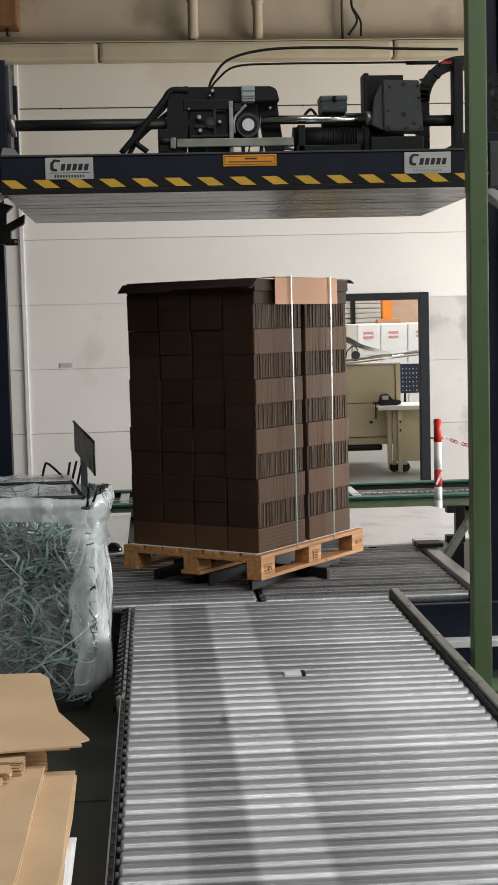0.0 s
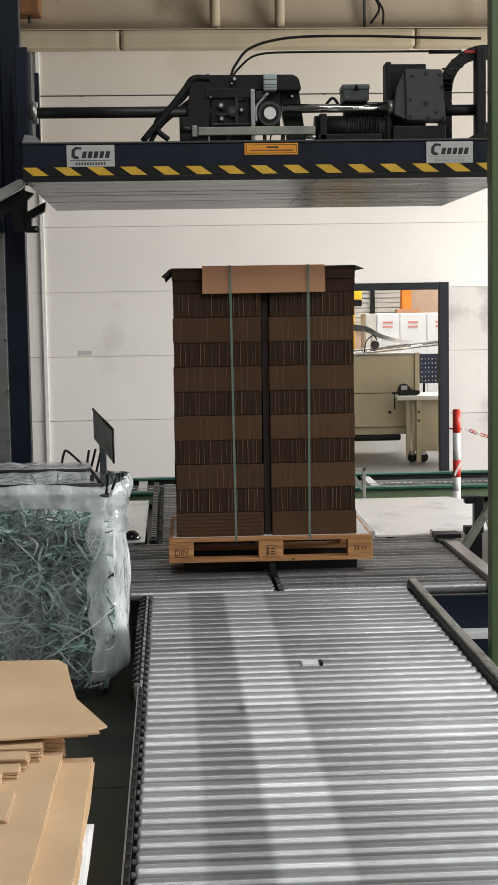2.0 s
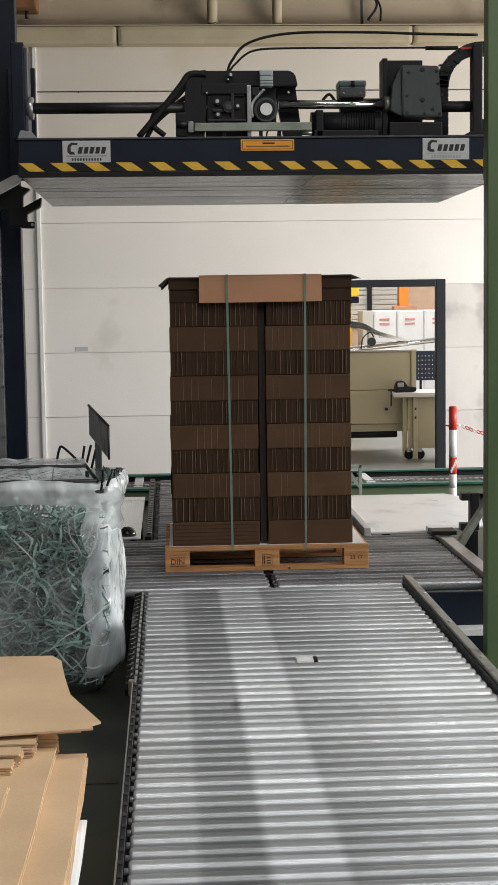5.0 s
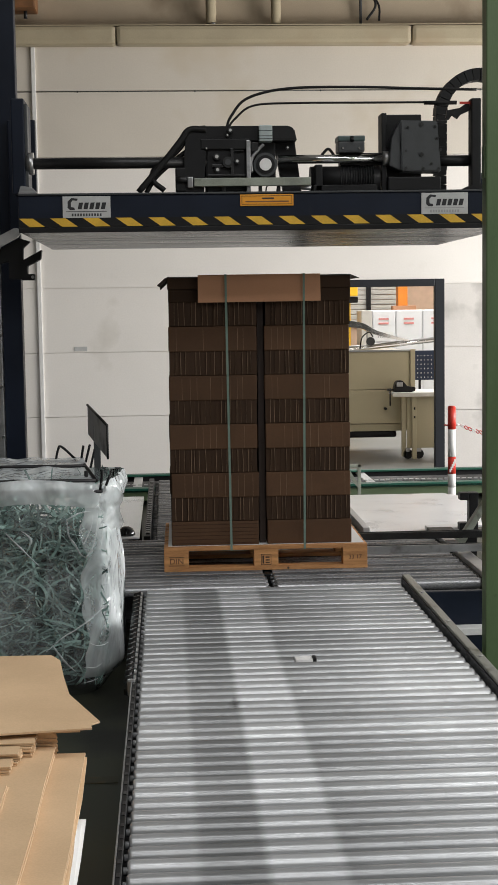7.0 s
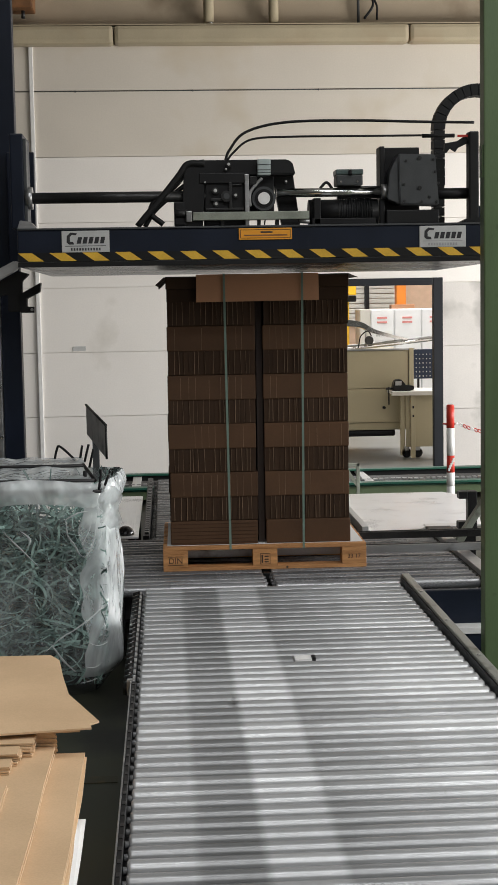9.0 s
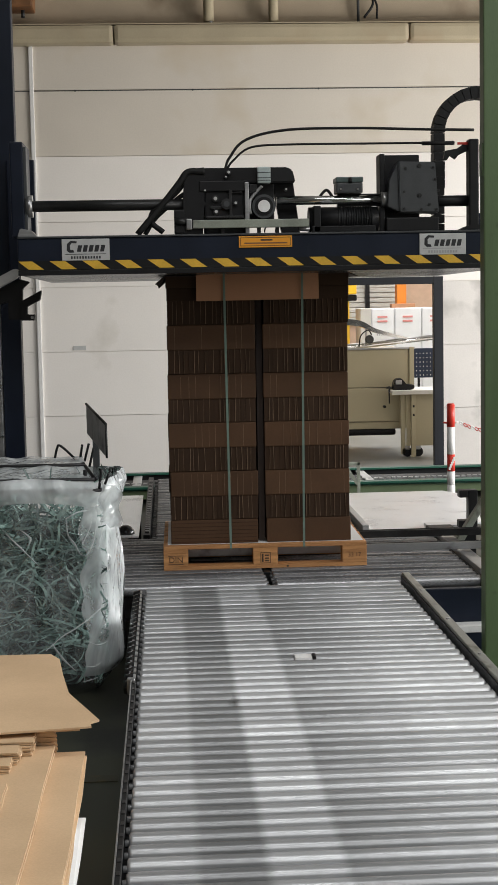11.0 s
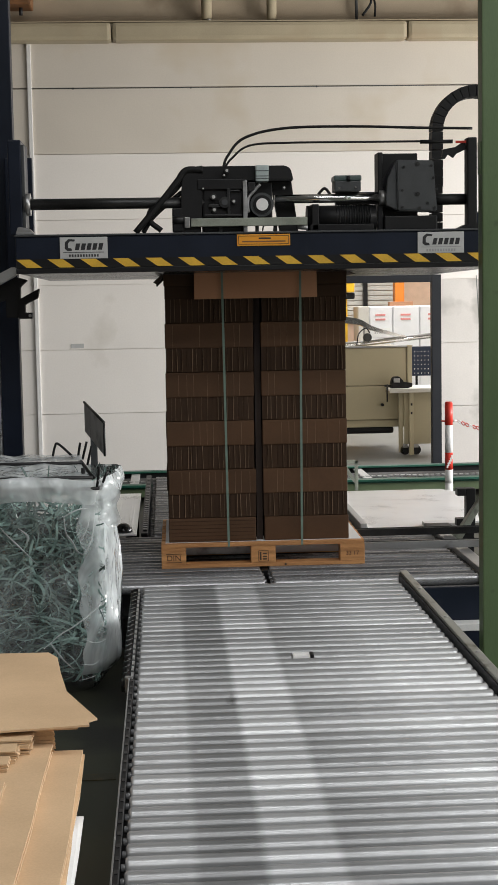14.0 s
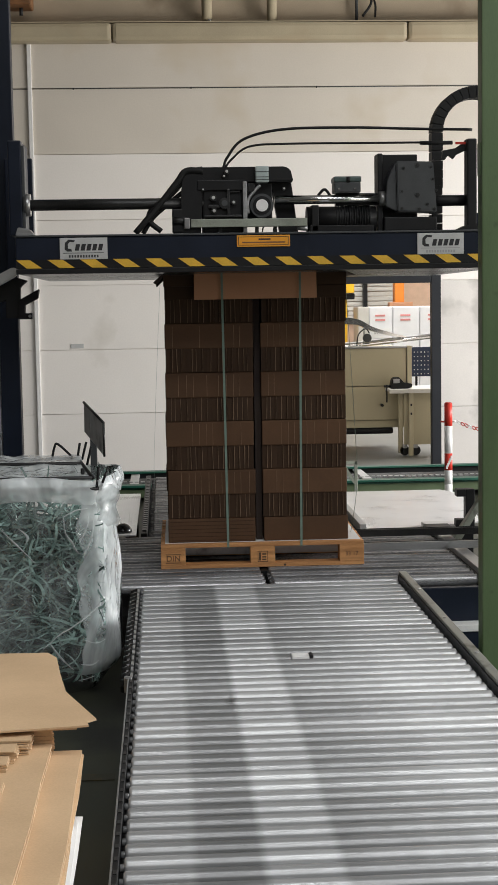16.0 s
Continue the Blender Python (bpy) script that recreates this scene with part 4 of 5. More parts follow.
    for x0, x1, z0, z1 in ((-0.325, -0.12, 2.25, 2.262), (-0.20, -0.185, 2.26, 2.40), (-0.30, -0.24, 2.30, 2.315), (-0.19, -0.13, 2.385, 2.39), (-0.085, -0.05, 2.385, 2.43)):
        part("linkage", bx(x0, x1, -0.978, -0.957, z0, z1, bevel=0.002), DARKSTEEL, h)
    part("bar_end", bx(-0.435, -0.405, -0.995, -0.96, 2.19, 2.248, bevel=0.004), STEEL, h)
    part("plate", bx(-0.115, -0.092, -0.985, -0.90, 2.165, 2.44, bevel=0.003), STEEL, h, "bright upright plate")
    w = part("drive_wheel", rod(B(), (-0.012, -0.985, 2.310), (-0.012, -0.93, 2.310), 0.064, 28), GREYBOX, h, "dark drive wheel")
    part("rim", rod(B(), (-0.012, -0.992, 2.310), (-0.012, -0.985, 2.310), 0.050, 28), BLACK, w)
    hb = part("hub", rod(B(), (-0.012, -1.0, 2.310), (-0.012, -0.992, 2.310), 0.033, 24), WHITE, w, "bright hub")
    part("wheel_guard", tube(B(), smooth_line([(-0.085, -0.97, 2.27), (-0.085, -0.97, 2.34), (-0.05, -0.97, 2.39), (-0.02, -0.97, 2.42)]), 0.009, 8), STEEL, h)
    part("filter_bowl", bx(-0.045, 0.028, -0.985, -0.90, 2.435, 2.522, bevel=0.008), TEAL, h, "pale translucent box")
    for z in (2.448, 2.462, 2.49):
        part("bowl_band", bx(-0.047, 0.030, -0.988, -0.90, z, z + 0.003), GREYBOX, h)
    for x, z, r in ((-0.275, 2.355, 0.018), (-0.272, 2.285, 0.016), (-0.215, 2.325, 0.030), (-0.165, 2.33, 0.014), (-0.33, 2.40, 0.008), (-0.20, 2.495, 0.014), (-0.215, 2.47, 0.008), (0.11, 2.40, 0.01)):
        n = part("roller_pin", rod(B(), (x, -0.985, z), (x, -0.955, z), r, 16), DARKSTEEL, h)
        part("pin_end", rod(B(), (x, -0.99, z), (x, -0.985, z), r * 0.55, 12), ALU if r < 0.02 else GREYBOX, n)
    for x in (-0.25, -0.05, 0.05):
        part("linkage", bx(x, x + 0.02, -0.97, -0.95, 2.165, 2.21, bevel=0.003), DARKSTEEL, h)
    part("air_line", tube(B(), smooth_line([(-0.01, -0.96, 2.17), (0.0, -0.97, 2.20), (0.06, -0.97, 2.235)]), 0.004, 6), BLACK2, h)
    part("air_line", tube(B(), smooth_line([(0.05, -0.96, 2.17), (0.055, -0.97, 2.20), (0.07, -0.97, 2.235)]), 0.004, 6), BLACK2, h)
    part("lever", rod(B(), (0.18, -0.97, 2.19), (0.235, -0.97, 2.185), 0.015, 10), STEEL, h)
    part("hinge_knuckle", rod(B(), (-0.50, -0.97, 2.235), (-0.43, -0.97, 2.235), 0.02, 12), DARKSTEEL, h)
    part("hinge_block", bx(-0.50, -0.44, -0.97, -0.90, 2.17, 2.30, bevel=0.008), BLACK, h)
    # hoses
    for off, r, ctrl in ((0.0, 0.017, [(-0.33, 2.50), (-0.42, 2.50), (-0.47, 2.44), (-0.56, 2.33), (-0.70, 2.17)]),
                         (0.03, 0.015, [(-0.43, 2.46), (-0.50, 2.38), (-0.60, 2.31), (-0.625, 2.24), (-0.56, 2.18)]),
                         (0.05, 0.013, [(-0.42, 2.40), (-0.48, 2.36), (-0.60, 2.26), (-0.66, 2.17)])):
        part("hose", tube(B(), smooth_line([(x, -0.97 + off, z) for x, z in ctrl]), r, 10), BLACK2, h, "black hose")
    part("supply_cable", tube(B(), smooth_line([(-0.215, -0.9, 2.52), (-0.19, -0.9, 2.58), (-0.10, -0.9, 2.675), (0.12, -0.9, 2.726), (0.50, -0.9, 2.732), (0.85, -0.9, 2.722), (1.16, -0.9, 2.715)]), 0.0075, 8), BLACK2, h, "thin black supply cable")
    part("supply_cable", tube(B(), smooth_line([(-0.205, -0.9, 2.52), (-0.17, -0.9, 2.565), (-0.07, -0.9, 2.635), (0.15, -0.9, 2.648), (0.60, -0.9, 2.648), (1.02, -0.9, 2.648)]), 0.006, 8), BLACK2, h, "thin black supply cable")
    part("cable_gland", rod(B(), (0.87, -0.9, 2.645), (1.05, -0.9, 2.645), 0.011, 10), BLACK2, h)
    part("limit_switch", slab(B(), [(0.94, 2.553), (0.985, 2.558), (0.992, 2.60), (1.06, 2.612), (1.11, 2.645), (1.12, 2.60), (1.065, 2.575), (1.05, 2.555), (1.02, 2.575), (1.003, 2.55), (0.945, 2.545)], -0.93, -0.90), BLACK, h)
    part("switch_tag", bx(1.06, 1.13, -0.937, -0.932, 2.632, 2.645), RED, h, "red tag")
    # motor and gearbox
    part("motor", rod(B(), (0.24, -0.88, 2.235), (0.62, -0.88, 2.235), 0.072, 22), BLACK, h, "black finned motor")
    for k in range(14):
        part("fin", rod(B(), (0.40 + k * 0.014, -0.88, 2.235), (0.404 + k * 0.014, -0.88, 2.235), 0.080, 20), BLACK, h)
    part("motor_foot", bx(0.25, 0.60, -0.97, -0.80, 2.165, 2.20, bevel=0.004), BLACK, h)
    part("motor_flange", bx(0.26, 0.30, -0.97, -0.80, 2.165, 2.31, bevel=0.006), BLACK, h)
    tb = part("terminal_box", bx(0.385, 0.53, -0.98, -0.85, 2.375, 2.432, bevel=0.008), GREYBOX, h)
    part("lid", bx(0.382, 0.533, -0.985, -0.845, 2.432, 2.462, bevel=0.008), TEAL_DARK, tb, "dull teal lid")
    part("knob", rod(B(), (0.46, -0.99, 2.432), (0.46, -0.98, 2.455), 0.011, 10), BLACK, tb)
    for x in (0.40, 0.49):
        part("screw", rod(B(), (x + 0.01, -0.985, 2.395), (x + 0.01, -0.98, 2.395), 0.006, 8), CHROME, tb)
    part("loop_cable", tube(B(), smooth_line([(0.28, -0.93, 2.33), (0.31, -0.93, 2.375), (0.34, -0.93, 2.395), (0.375, -0.93, 2.35)]), 0.008, 8), BLACK2, h)
    part("bracket", bx(0.40, 0.64, -0.92, -0.85, 2.31, 2.375, bevel=0.004), BLACK, h)
    part("back_plate", bx(0.634, 0.862, -0.86, -0.80, 2.165, 2.588, bevel=0.006), BLACK, h, "black back plate")
    part("back_plate_flange", bx(0.630, 0.658, -0.93, -0.80, 2.165, 2.588, bevel=0.005), BLACK, h)
    gb = part("gearbox", slab(B(), [(0.728, 2.268), (0.945, 2.262), (0.925, 2.535), (0.722, 2.54)], -1.0, -0.86, 0.006), GREYBOX, h, "grey gearbox cover with bolts")
    part("gearbox_side", slab(B(), [(0.664, 2.30), (0.727, 2.27), (0.721, 2.535), (0.676, 2.44)], -0.985, -0.86, 0.004), GREYBOX, gb)
    for x, z in ((0.735, 2.285), (0.83, 2.28), (0.912, 2.28), (0.735, 2.375), (0.925, 2.38), (0.745, 2.50), (0.82, 2.515), (0.895, 2.505), (0.905, 2.44), (0.875, 2.305), (0.82, 2.355)):
        part("bolt", rod(B(), (x + 0.017, -1.006, z), (x + 0.017, -0.999, z), 0.0075 if x != 0.82 else 0.012, 8), DARKSTEEL, gb)
    part("gearbox_base", bx(0.66, 0.95, -0.97, -0.82, 2.165, 2.24, bevel=0.006), BLACK, h)
    # strap arm under the left end
    part("strap_arm", slab(B(), [(-1.38, 1.714), (-1.303, 1.713), (-1.302, 1.748), (-1.344, 1.748), (-1.342, 1.793), (-1.268, 1.83), (-1.26, 1.884), (-1.283, 1.872), (-1.377, 1.822)], -0.60, -0.53, 0.003), BLACK, h, "black strap arm")
    part("arm_pin", rod(B(), (-1.315, -0.605, 1.731), (-1.315, -0.60, 1.731), 0.009, 10), STEEL, h)
    part("strap_guide", slab(B(), [(-1.60, 1.84), (-1.60, 1.905), (-1.40, 2.007), (-1.363, 1.994), (-1.383, 1.956)], -0.66, -0.60, 0.006), LABEL, h, "pale slanted strap guide")
    part("guide_stay", slab(B(), [(-1.60, 1.78), (-1.60, 1.835), (-1.385, 1.95), (-1.324, 1.932), (-1.366, 1.894), (-1.372, 1.72), (-1.45, 1.72), (-1.45, 1.82)], -0.59, -0.53, 0.004), BLACK, h, "black guide stay")
    part("strap_guide", slab(B(), [(1.62, 1.74), (1.62, 1.86), (1.38, 1.985), (1.35, 1.955)], -0.70, -0.55, 0.006), LABEL, h, "pale slanted strap guide")
    # energy chain: lower leg rides with the head
    leg = B()
    for k in range(7):
        box(leg, 0.973, 1.033, -0.70, -0.60, 2.17 + k * 0.052, 2.216 + k * 0.052)
    part("energy_chain_leg", leg, BLACK2, h, "black energy chain")
    bend = new("energy_chain_bend")
    bend.parent = h
    tagged(bend, "black energy chain bend of short links")
    links = 16
    for k in range(links):
        a0, a1 = math.pi * k / links + 0.01, math.pi * (k + 1) / links - 0.01
        cx, cz, r0, r1 = 1.228, 2.61, 0.190, 0.255
        o = [(cx - math.cos(a0) * r0, cz + math.sin(a0) * r0), (cx - math.cos(a0) * r1, cz + math.sin(a0) * r1), (cx - math.cos(a1) * r1, cz + math.sin(a1) * r1), (cx - math.cos(a1) * r0, cz + math.sin(a1) * r0)]
        part("link", slab(B(), o, -0.70, -0.60), BLACK2 if k % 2 else BLACK, bend)
    for k in range(6):
        part("link", bx(0.974, 1.037, -0.698, -0.602, 2.56 - k * 0.052, 2.606 - k * 0.052), BLACK2 if k % 2 else BLACK, bend)
        part("link", bx(1.419, 1.482, -0.698, -0.602, 2.56 - k * 0.052, 2.606 - k * 0.052), BLACK2, bend)
    return h, bend


# ---------------------------------------------------------------- pallet and load
def build_pallet():
    p = thing("pallet", "pale pine four-way wooden pallet with branded blocks", "pallet", at=pose(0, 0, 0))
    rnd = random.Random(3)
    y = -0.5
    for wd in (0.135, 0.10, 0.10, 0.135, 0.10, 0.10, 0.135):
        part("deck_board", bx(-0.6 + rnd.uniform(0, 0.003), 0.6 - rnd.uniform(0, 0.003), y, y + wd, 0.122, 0.144, bevel=0.003), PINE, p)
        y += wd + (1.0 - 0.805) / 6
    for x0, x1 in ((-0.6, -0.455), (-0.0725, 0.0725), (0.455, 0.6)):
        part("stringer_board", bx(x0, x1, -0.5, 0.5, 0.100, 0.1218, bevel=0.002), PINE, p)
        for y0 in (-0.5, -0.05, 0.4):
            part("block", bx(x0, x1, y0, y0 + 0.1, 0.0222, 0.0998, bevel=0.003), PINE, p)
    for y0, wd in ((-0.5, 0.1), (-0.07, 0.14), (0.4, 0.1)):
        part("runner", bx(-0.6, 0.6, y0, y0 + wd, 0.0, 0.022, bevel=0.003), PINE, p)
    words("brand", "DIN", 0.048, BRAND, p, pose(-0.527, -0.5012, 0.060) @ FACE, "burnt brand")
    words("brand", "33 17", 0.034, BRAND, p, pose(0.527, -0.5012, 0.066) @ FACE, "burnt brand")
    for x0, x1, z0, z1 in ((-0.572, -0.482, 0.084, 0.087), (-0.572, -0.482, 0.034, 0.037), (-0.03, 0.03, 0.030, 0.033), (-0.03, 0.03, 0.092, 0.095), (-0.03, -0.027, 0.033, 0.092), (0.027, 0.03, 0.033, 0.092), (-0.022, -0.012, 0.038, 0.086), (-0.004, 0.02, 0.072, 0.08), (-0.004, 0.02, 0.055, 0.063), (-0.004, 0.02, 0.040, 0.048)):
        part("brand_bar", bx(x0, x1, -0.5012, -0.5002, z0, z1), BRAND, p)
    for x in (-0.56, -0.50, -0.03, 0.03, 0.50, 0.56):
        part("nail", rod(B(), (x, -0.44, 0.1441), (x, -0.44, 0.1448), 0.005, 8), DARKSTEEL, p)
    part("runner_knot", rod(B(), (0.13, -0.5008, 0.010), (0.13, -0.5, 0.010), 0.007, 10), BRAND, p)
    return p


def build_load():
    """Bundles of flat cartons, two wide and four deep, with lid, edge cap and straps."""
    ld = thing("carton_stack", "tall stack of dark brown flat carton bundles, strapped on the pallet", "carton stack", at=pose(0, 0, 0))
    rnd = random.Random(21)
    part("slip_sheet", bx(-0.575, 0.585, -0.458, 0.470, 0.1445, 0.1465), PAPER, ld, "white slip sheet")
    zb, half = 0.147, 0.1433
    ys = (-0.46, -0.235, -0.005, 0.225, 0.46)
    for col, (x0, x1) in enumerate(((-0.553, -0.032), (0.008, 0.513))):
        for j in range(4):
            y0, y1 = ys[j] + 0.004, ys[j + 1] - 0.004
            for k in range(6):
                # a bundle: plain flap band below, standing sheets above
                z0 = zb if k == 0 else zb + half * (2 * k - 1)
                wob = 0.006 if j == 0 else 0.012
                dx, dy = rnd.uniform(-wob, wob), rnd.uniform(-0.004, 0.004)
                lean = rnd.uniform(-0.003, 0.003)
                xa, xb = x0 + dx + 0.004, x1 + dx - 0.004
                ya, yb = y0 + dy, y1 + dy
                ob, zf = None, zb
                if k > 0:
                    zf = z0 + half
                    ob = part("carton_block", bx(xa + 0.002, xb - 0.002, ya + (0.012 if j == 0 else 0.002), yb - 0.002, z0 - 0.0015, zf, bevel=0.003), KRAFT, ld)
                    n = rnd.choice((15, 16, 17))
                    for i in range(n if j == 0 else 0):
                        s0, s1 = xa + (xb - xa) * i / n, xa + (xb - xa) * (i + 1) / n
                        push = rnd.uniform(0.0, 0.005)
                        part("carton", bx(s0 + 0.0008, s1 - 0.0008, ya + 0.003 + push, ya + 0.0125, z0 + 0.002, zf), KRAFT, ob)
                        if i and rnd.random() < 0.95:
                            s = s0 + rnd.uniform(-0.009, 0.009)
                            w, tilt = rnd.choice((0.0014, 0.002, 0.003)), rnd.uniform(-0.004, 0.004)
                            o = [(s, z0 + 0.004), (s + w, z0 + 0.004), (s + w + tilt, zf - 0.012 * rnd.random()), (s + tilt, zf - 0.002)]
                            part("raw_edge", slab(B(), o, ya + rnd.uniform(0.0005, 0.003), ya + 0.012), KRAFT_EDGE, ob)
                # flap band
                top = (z0 + half if k == 0 else zf + half) - 0.002
                if k == 5:
                    top = zb + half * 10.5
                low = zf - (0.004 if k else 0)
                fb = B()
                box(fb, xa - 0.001 + lean, xb + 0.001 + lean, ya - 0.002, (ya + 0.016) if k and j == 0 else yb, low, top, bevel=0.006)
                if k and j == 0:
                    part("carton_block", bx(xa + lean, xb + lean, ya + 0.0162, yb, low, top, bevel=0.004), KRAFT, ob)
                if k == 0:
                    fo = part("carton_block", fb, KRAFT_LITE, ld)
                    for i in range(6 if j == 0 and col == 0 else 0):
                        part("raw_edge", bx(xa, xb, ya - 0.0035, ya - 0.001, low + 0.012 + i * 0.022, low + 0.0145 + i * 0.022), KRAFT, fo)
                else:
                    part("flap_band", fb, KRAFT_LITE if k < 5 and j == 0 else KRAFT, ob, "paler plain flap band")
                    for i in range(1, 13 if j == 0 and k < 5 else 1):
                        if rnd.random() < (0.9 if (k + col) % 2 else 0.35):
                            s0 = xa + (xb - xa) * i / 13 + rnd.uniform(-0.006, 0.006)
                            part("raw_edge", bx(s0, s0 + 0.0014, ya - 0.0032, ya - 0.001, low + 0.006, top - 0.012), KRAFT_EDGE, ob)
    # added dark filler that stands for the shade in the slot
    part("gap_filler", bx(-0.030, 0.006, -0.40, 0.44, zb, zb + half * 10.4), LIDMAT, ld, "dark filler added in the shaded gap between the columns")
    # lid sheet with drooping edges
    ztop = zb + half * 11
    lid = B()
    nx, ny = 24, 16
    grid = {}
    for i in range(nx + 1):
        for j in range(ny + 1):
            x, y = -0.60 + 1.165 * i / nx, -0.485 + 0.97 * j / ny
            z = ztop + 0.004 + 0.004 * math.sin(3 * x + 2 * y)
            if x < -0.555:
                z -= (-0.555 - x) * 1.0
            if x > 0.52:
                z -= (x - 0.52) * 0.45
            if y < -0.47:
                z -= 0.004
            if y > 0.1 and x < -0.4:
                z -= 0.012
            grid[i, j] = z
    up = {k: lid.verts.new((-0.60 + 1.165 * k[0] / nx, -0.485 + 0.97 * k[1] / ny, z)) for k, z in grid.items()}
    dn = {k: lid.verts.new((-0.60 + 1.165 * k[0] / nx, -0.485 + 0.97 * k[1] / ny, z - 0.005)) for k, z in grid.items()}
    for i in range(nx):
        for j in range(ny):
            lid.faces.new((up[i, j], up[i + 1, j], up[i + 1, j + 1], up[i, j + 1]))
            lid.faces.new((dn[i, j], dn[i, j + 1], dn[i + 1, j + 1], dn[i + 1, j]))
    for i in range(nx):
        lid.faces.new((up[i, 0], dn[i, 0], dn[i + 1, 0], up[i + 1, 0]))
        lid.faces.new((up[i, ny], up[i + 1, ny], dn[i + 1, ny], dn[i, ny]))
    for j in range(ny):
        lid.faces.new((up[0, j], up[0, j + 1], dn[0, j + 1], dn[0, j]))
        lid.faces.new((up[nx, j], dn[nx, j], dn[nx, j + 1], up[nx, j + 1]))
    part("lid_sheet", lid, LIDMAT, ld, "dark brown lid sheet with drooping edges")
    part("upper_band", bx(-0.552, 0.515, -0.466, 0.455, zb + half * 10.5, ztop - 0.002, bevel=0.004), KRAFT, ld, "dark plain top band")
    part("lid_flap", slab(B(), [(-0.612, ztop - 0.048), (-0.590, ztop - 0.060), (-0.553, ztop - 0.015), (-0.56, ztop - 0.002)], -0.47, -0.40, 0.002), LIDMAT, ld)
    cap = B()
    slab(cap, [(-0.375, ztop - 0.15), (0.338, ztop - 0.148), (0.336, ztop + 0.006), (-0.374, ztop + 0.004)], -0.492, -0.4885)
    box(cap, -0.374, 0.336, -0.4885, -0.40, ztop + 0.006, ztop + 0.0095)
    part("edge_cap", cap, TAN, ld, "tan cardboard edge cap")
    for xt, xb2 in ((-0.214, -0.203), (0.240, 0.229)):
        st = B()
        o = [(xt - 0.0065, ztop + 0.012), (xt + 0.0065, ztop + 0.012), (xb2 + 0.0065, 0.120), (xb2 - 0.0065, 0.120)]
        slab(st, o, -0.5028, -0.5016)
        box(st, xt - 0.0065, xt + 0.0065, -0.5016, 0.492, ztop + 0.0105, ztop + 0.012)
        slab(st, o, 0.492, 0.4932)
        part("strap", st, STRAP, ld, "grey-green plastic strap")
    return ld


def build_lift():
    """Cross arms that lift and turn the pallet; at rest they lie between the rollers."""
    lf = thing("lifting_turntable", "black steel cross arms lifting and turning the pallet", "turntable", at=pose(0, 0, 0))
    part("long_arm", bx(-0.018, 0.018, -0.57, 0.57, -0.075, -0.010, bevel=0.004), BLACK, lf)
    for y in (-0.355, -0.055, 0.045, 0.345):
        part("cross_arm", bx(-0.52, -0.028, y - 0.0048, y + 0.0048, -0.075, -0.004), BLACK, lf)
        part("cross_arm", bx(0.028, 0.52, y - 0.0048, y + 0.0048, -0.075, -0.004), BLACK, lf)
    part("ram", rod(B(), (0, 0, -0.145), (0, 0, -0.076), 0.024, 16), STEEL, lf, "steel lifting ram")
    return lf


def build_lances():
    out = []
    for y, z in ((-0.215, 0.035), (0.30, 0.035)):
        ln = thing("strap_lance", "dark steel strap lance that slides through the pallet", "strap lance", "strap lances", at=pose(0, 0, 0))
        b = B()
        slab(b, [(0.0, z + 0.012), (0.012, z), (2.3, z), (2.3, z + 0.045), (0.03, z + 0.045), (0.0, z + 0.038)], y - 0.03, y + 0.03, 0.003)
        part("blade", b, STEEL if y < 0 else DARKSTEEL, ln)
        part("groove", bx(0.03, 2.3, y - 0.004, y + 0.004, z + 0.0455, z + 0.049), BLACK, ln)
        part("tip", bx(-0.004, 0.012, y - 0.018, y + 0.018, z + 0.014, z + 0.034, bevel=0.003), STEEL, ln)
        out.append(ln)
    rs = []
    for sx in (1, -1):
        st = thing("loose_strap", "thin green strap being pulled tight round the stack", "strap", "loose straps", at=pose(0, 0, 0))
        pts = smooth_line([(0.012 * sx, -0.215, 0.10), (0.06 * sx, -0.215, 0.45), (0.045 * sx, -0.215, 0.9), (0.02 * sx, -0.215, 1.35), (0.0, -0.215, 1.69)], 8)
        b = B()
        slab(b, [(p.x, p.z) for p in pts] + [(p.x + 0.0012, p.z) for p in reversed(pts)], -0.222, -0.208)
        part("ribbon", b, STRAP, st)
        rs.append(st)
    return out, rs


# ---------------------------------------------------------------- scrap bag and cardboard
# widths and points of the bright folds and glints painted on the front film
FOLD_GLINTS = (
    (0.011, ((-1.080, 0.519), (-1.074, 0.439), (-1.033, 0.386), (-1.006, 0.345), (-0.976, 0.327))),
    (0.010, ((-0.976, 0.327), (-0.945, 0.360), (-0.913, 0.434), (-0.890, 0.548))),
    (0.009, ((-1.080, 0.519), (-1.017, 0.552), (-0.937, 0.563))),
    (0.012, ((-0.866, 0.599), (-0.844, 0.495), (-0.860, 0.433), (-0.904, 0.359))),
    (0.007, ((-0.932, 0.549), (-0.942, 0.481), (-0.993, 0.390))),
    (0.010, ((-1.379, 0.476), (-1.304, 0.388), (-1.206, 0.276))),
    (0.009, ((-0.849, 0.097), (-0.999, 0.009), (-1.197, -0.136))),
    (0.009, ((-0.996, -0.087), (-0.923, -0.108), (-0.840, -0.099))),
    (0.010, ((-1.006, -0.206), (-0.949, -0.212), (-0.900, -0.190))),
    (0.009, ((-0.994, -0.292), (-0.939, -0.287), (-0.884, -0.277))),
    (0.016, ((-0.852, -0.031), (-0.861, 0.063), (-0.867, 0.156), (-0.847, 0.248))),
)


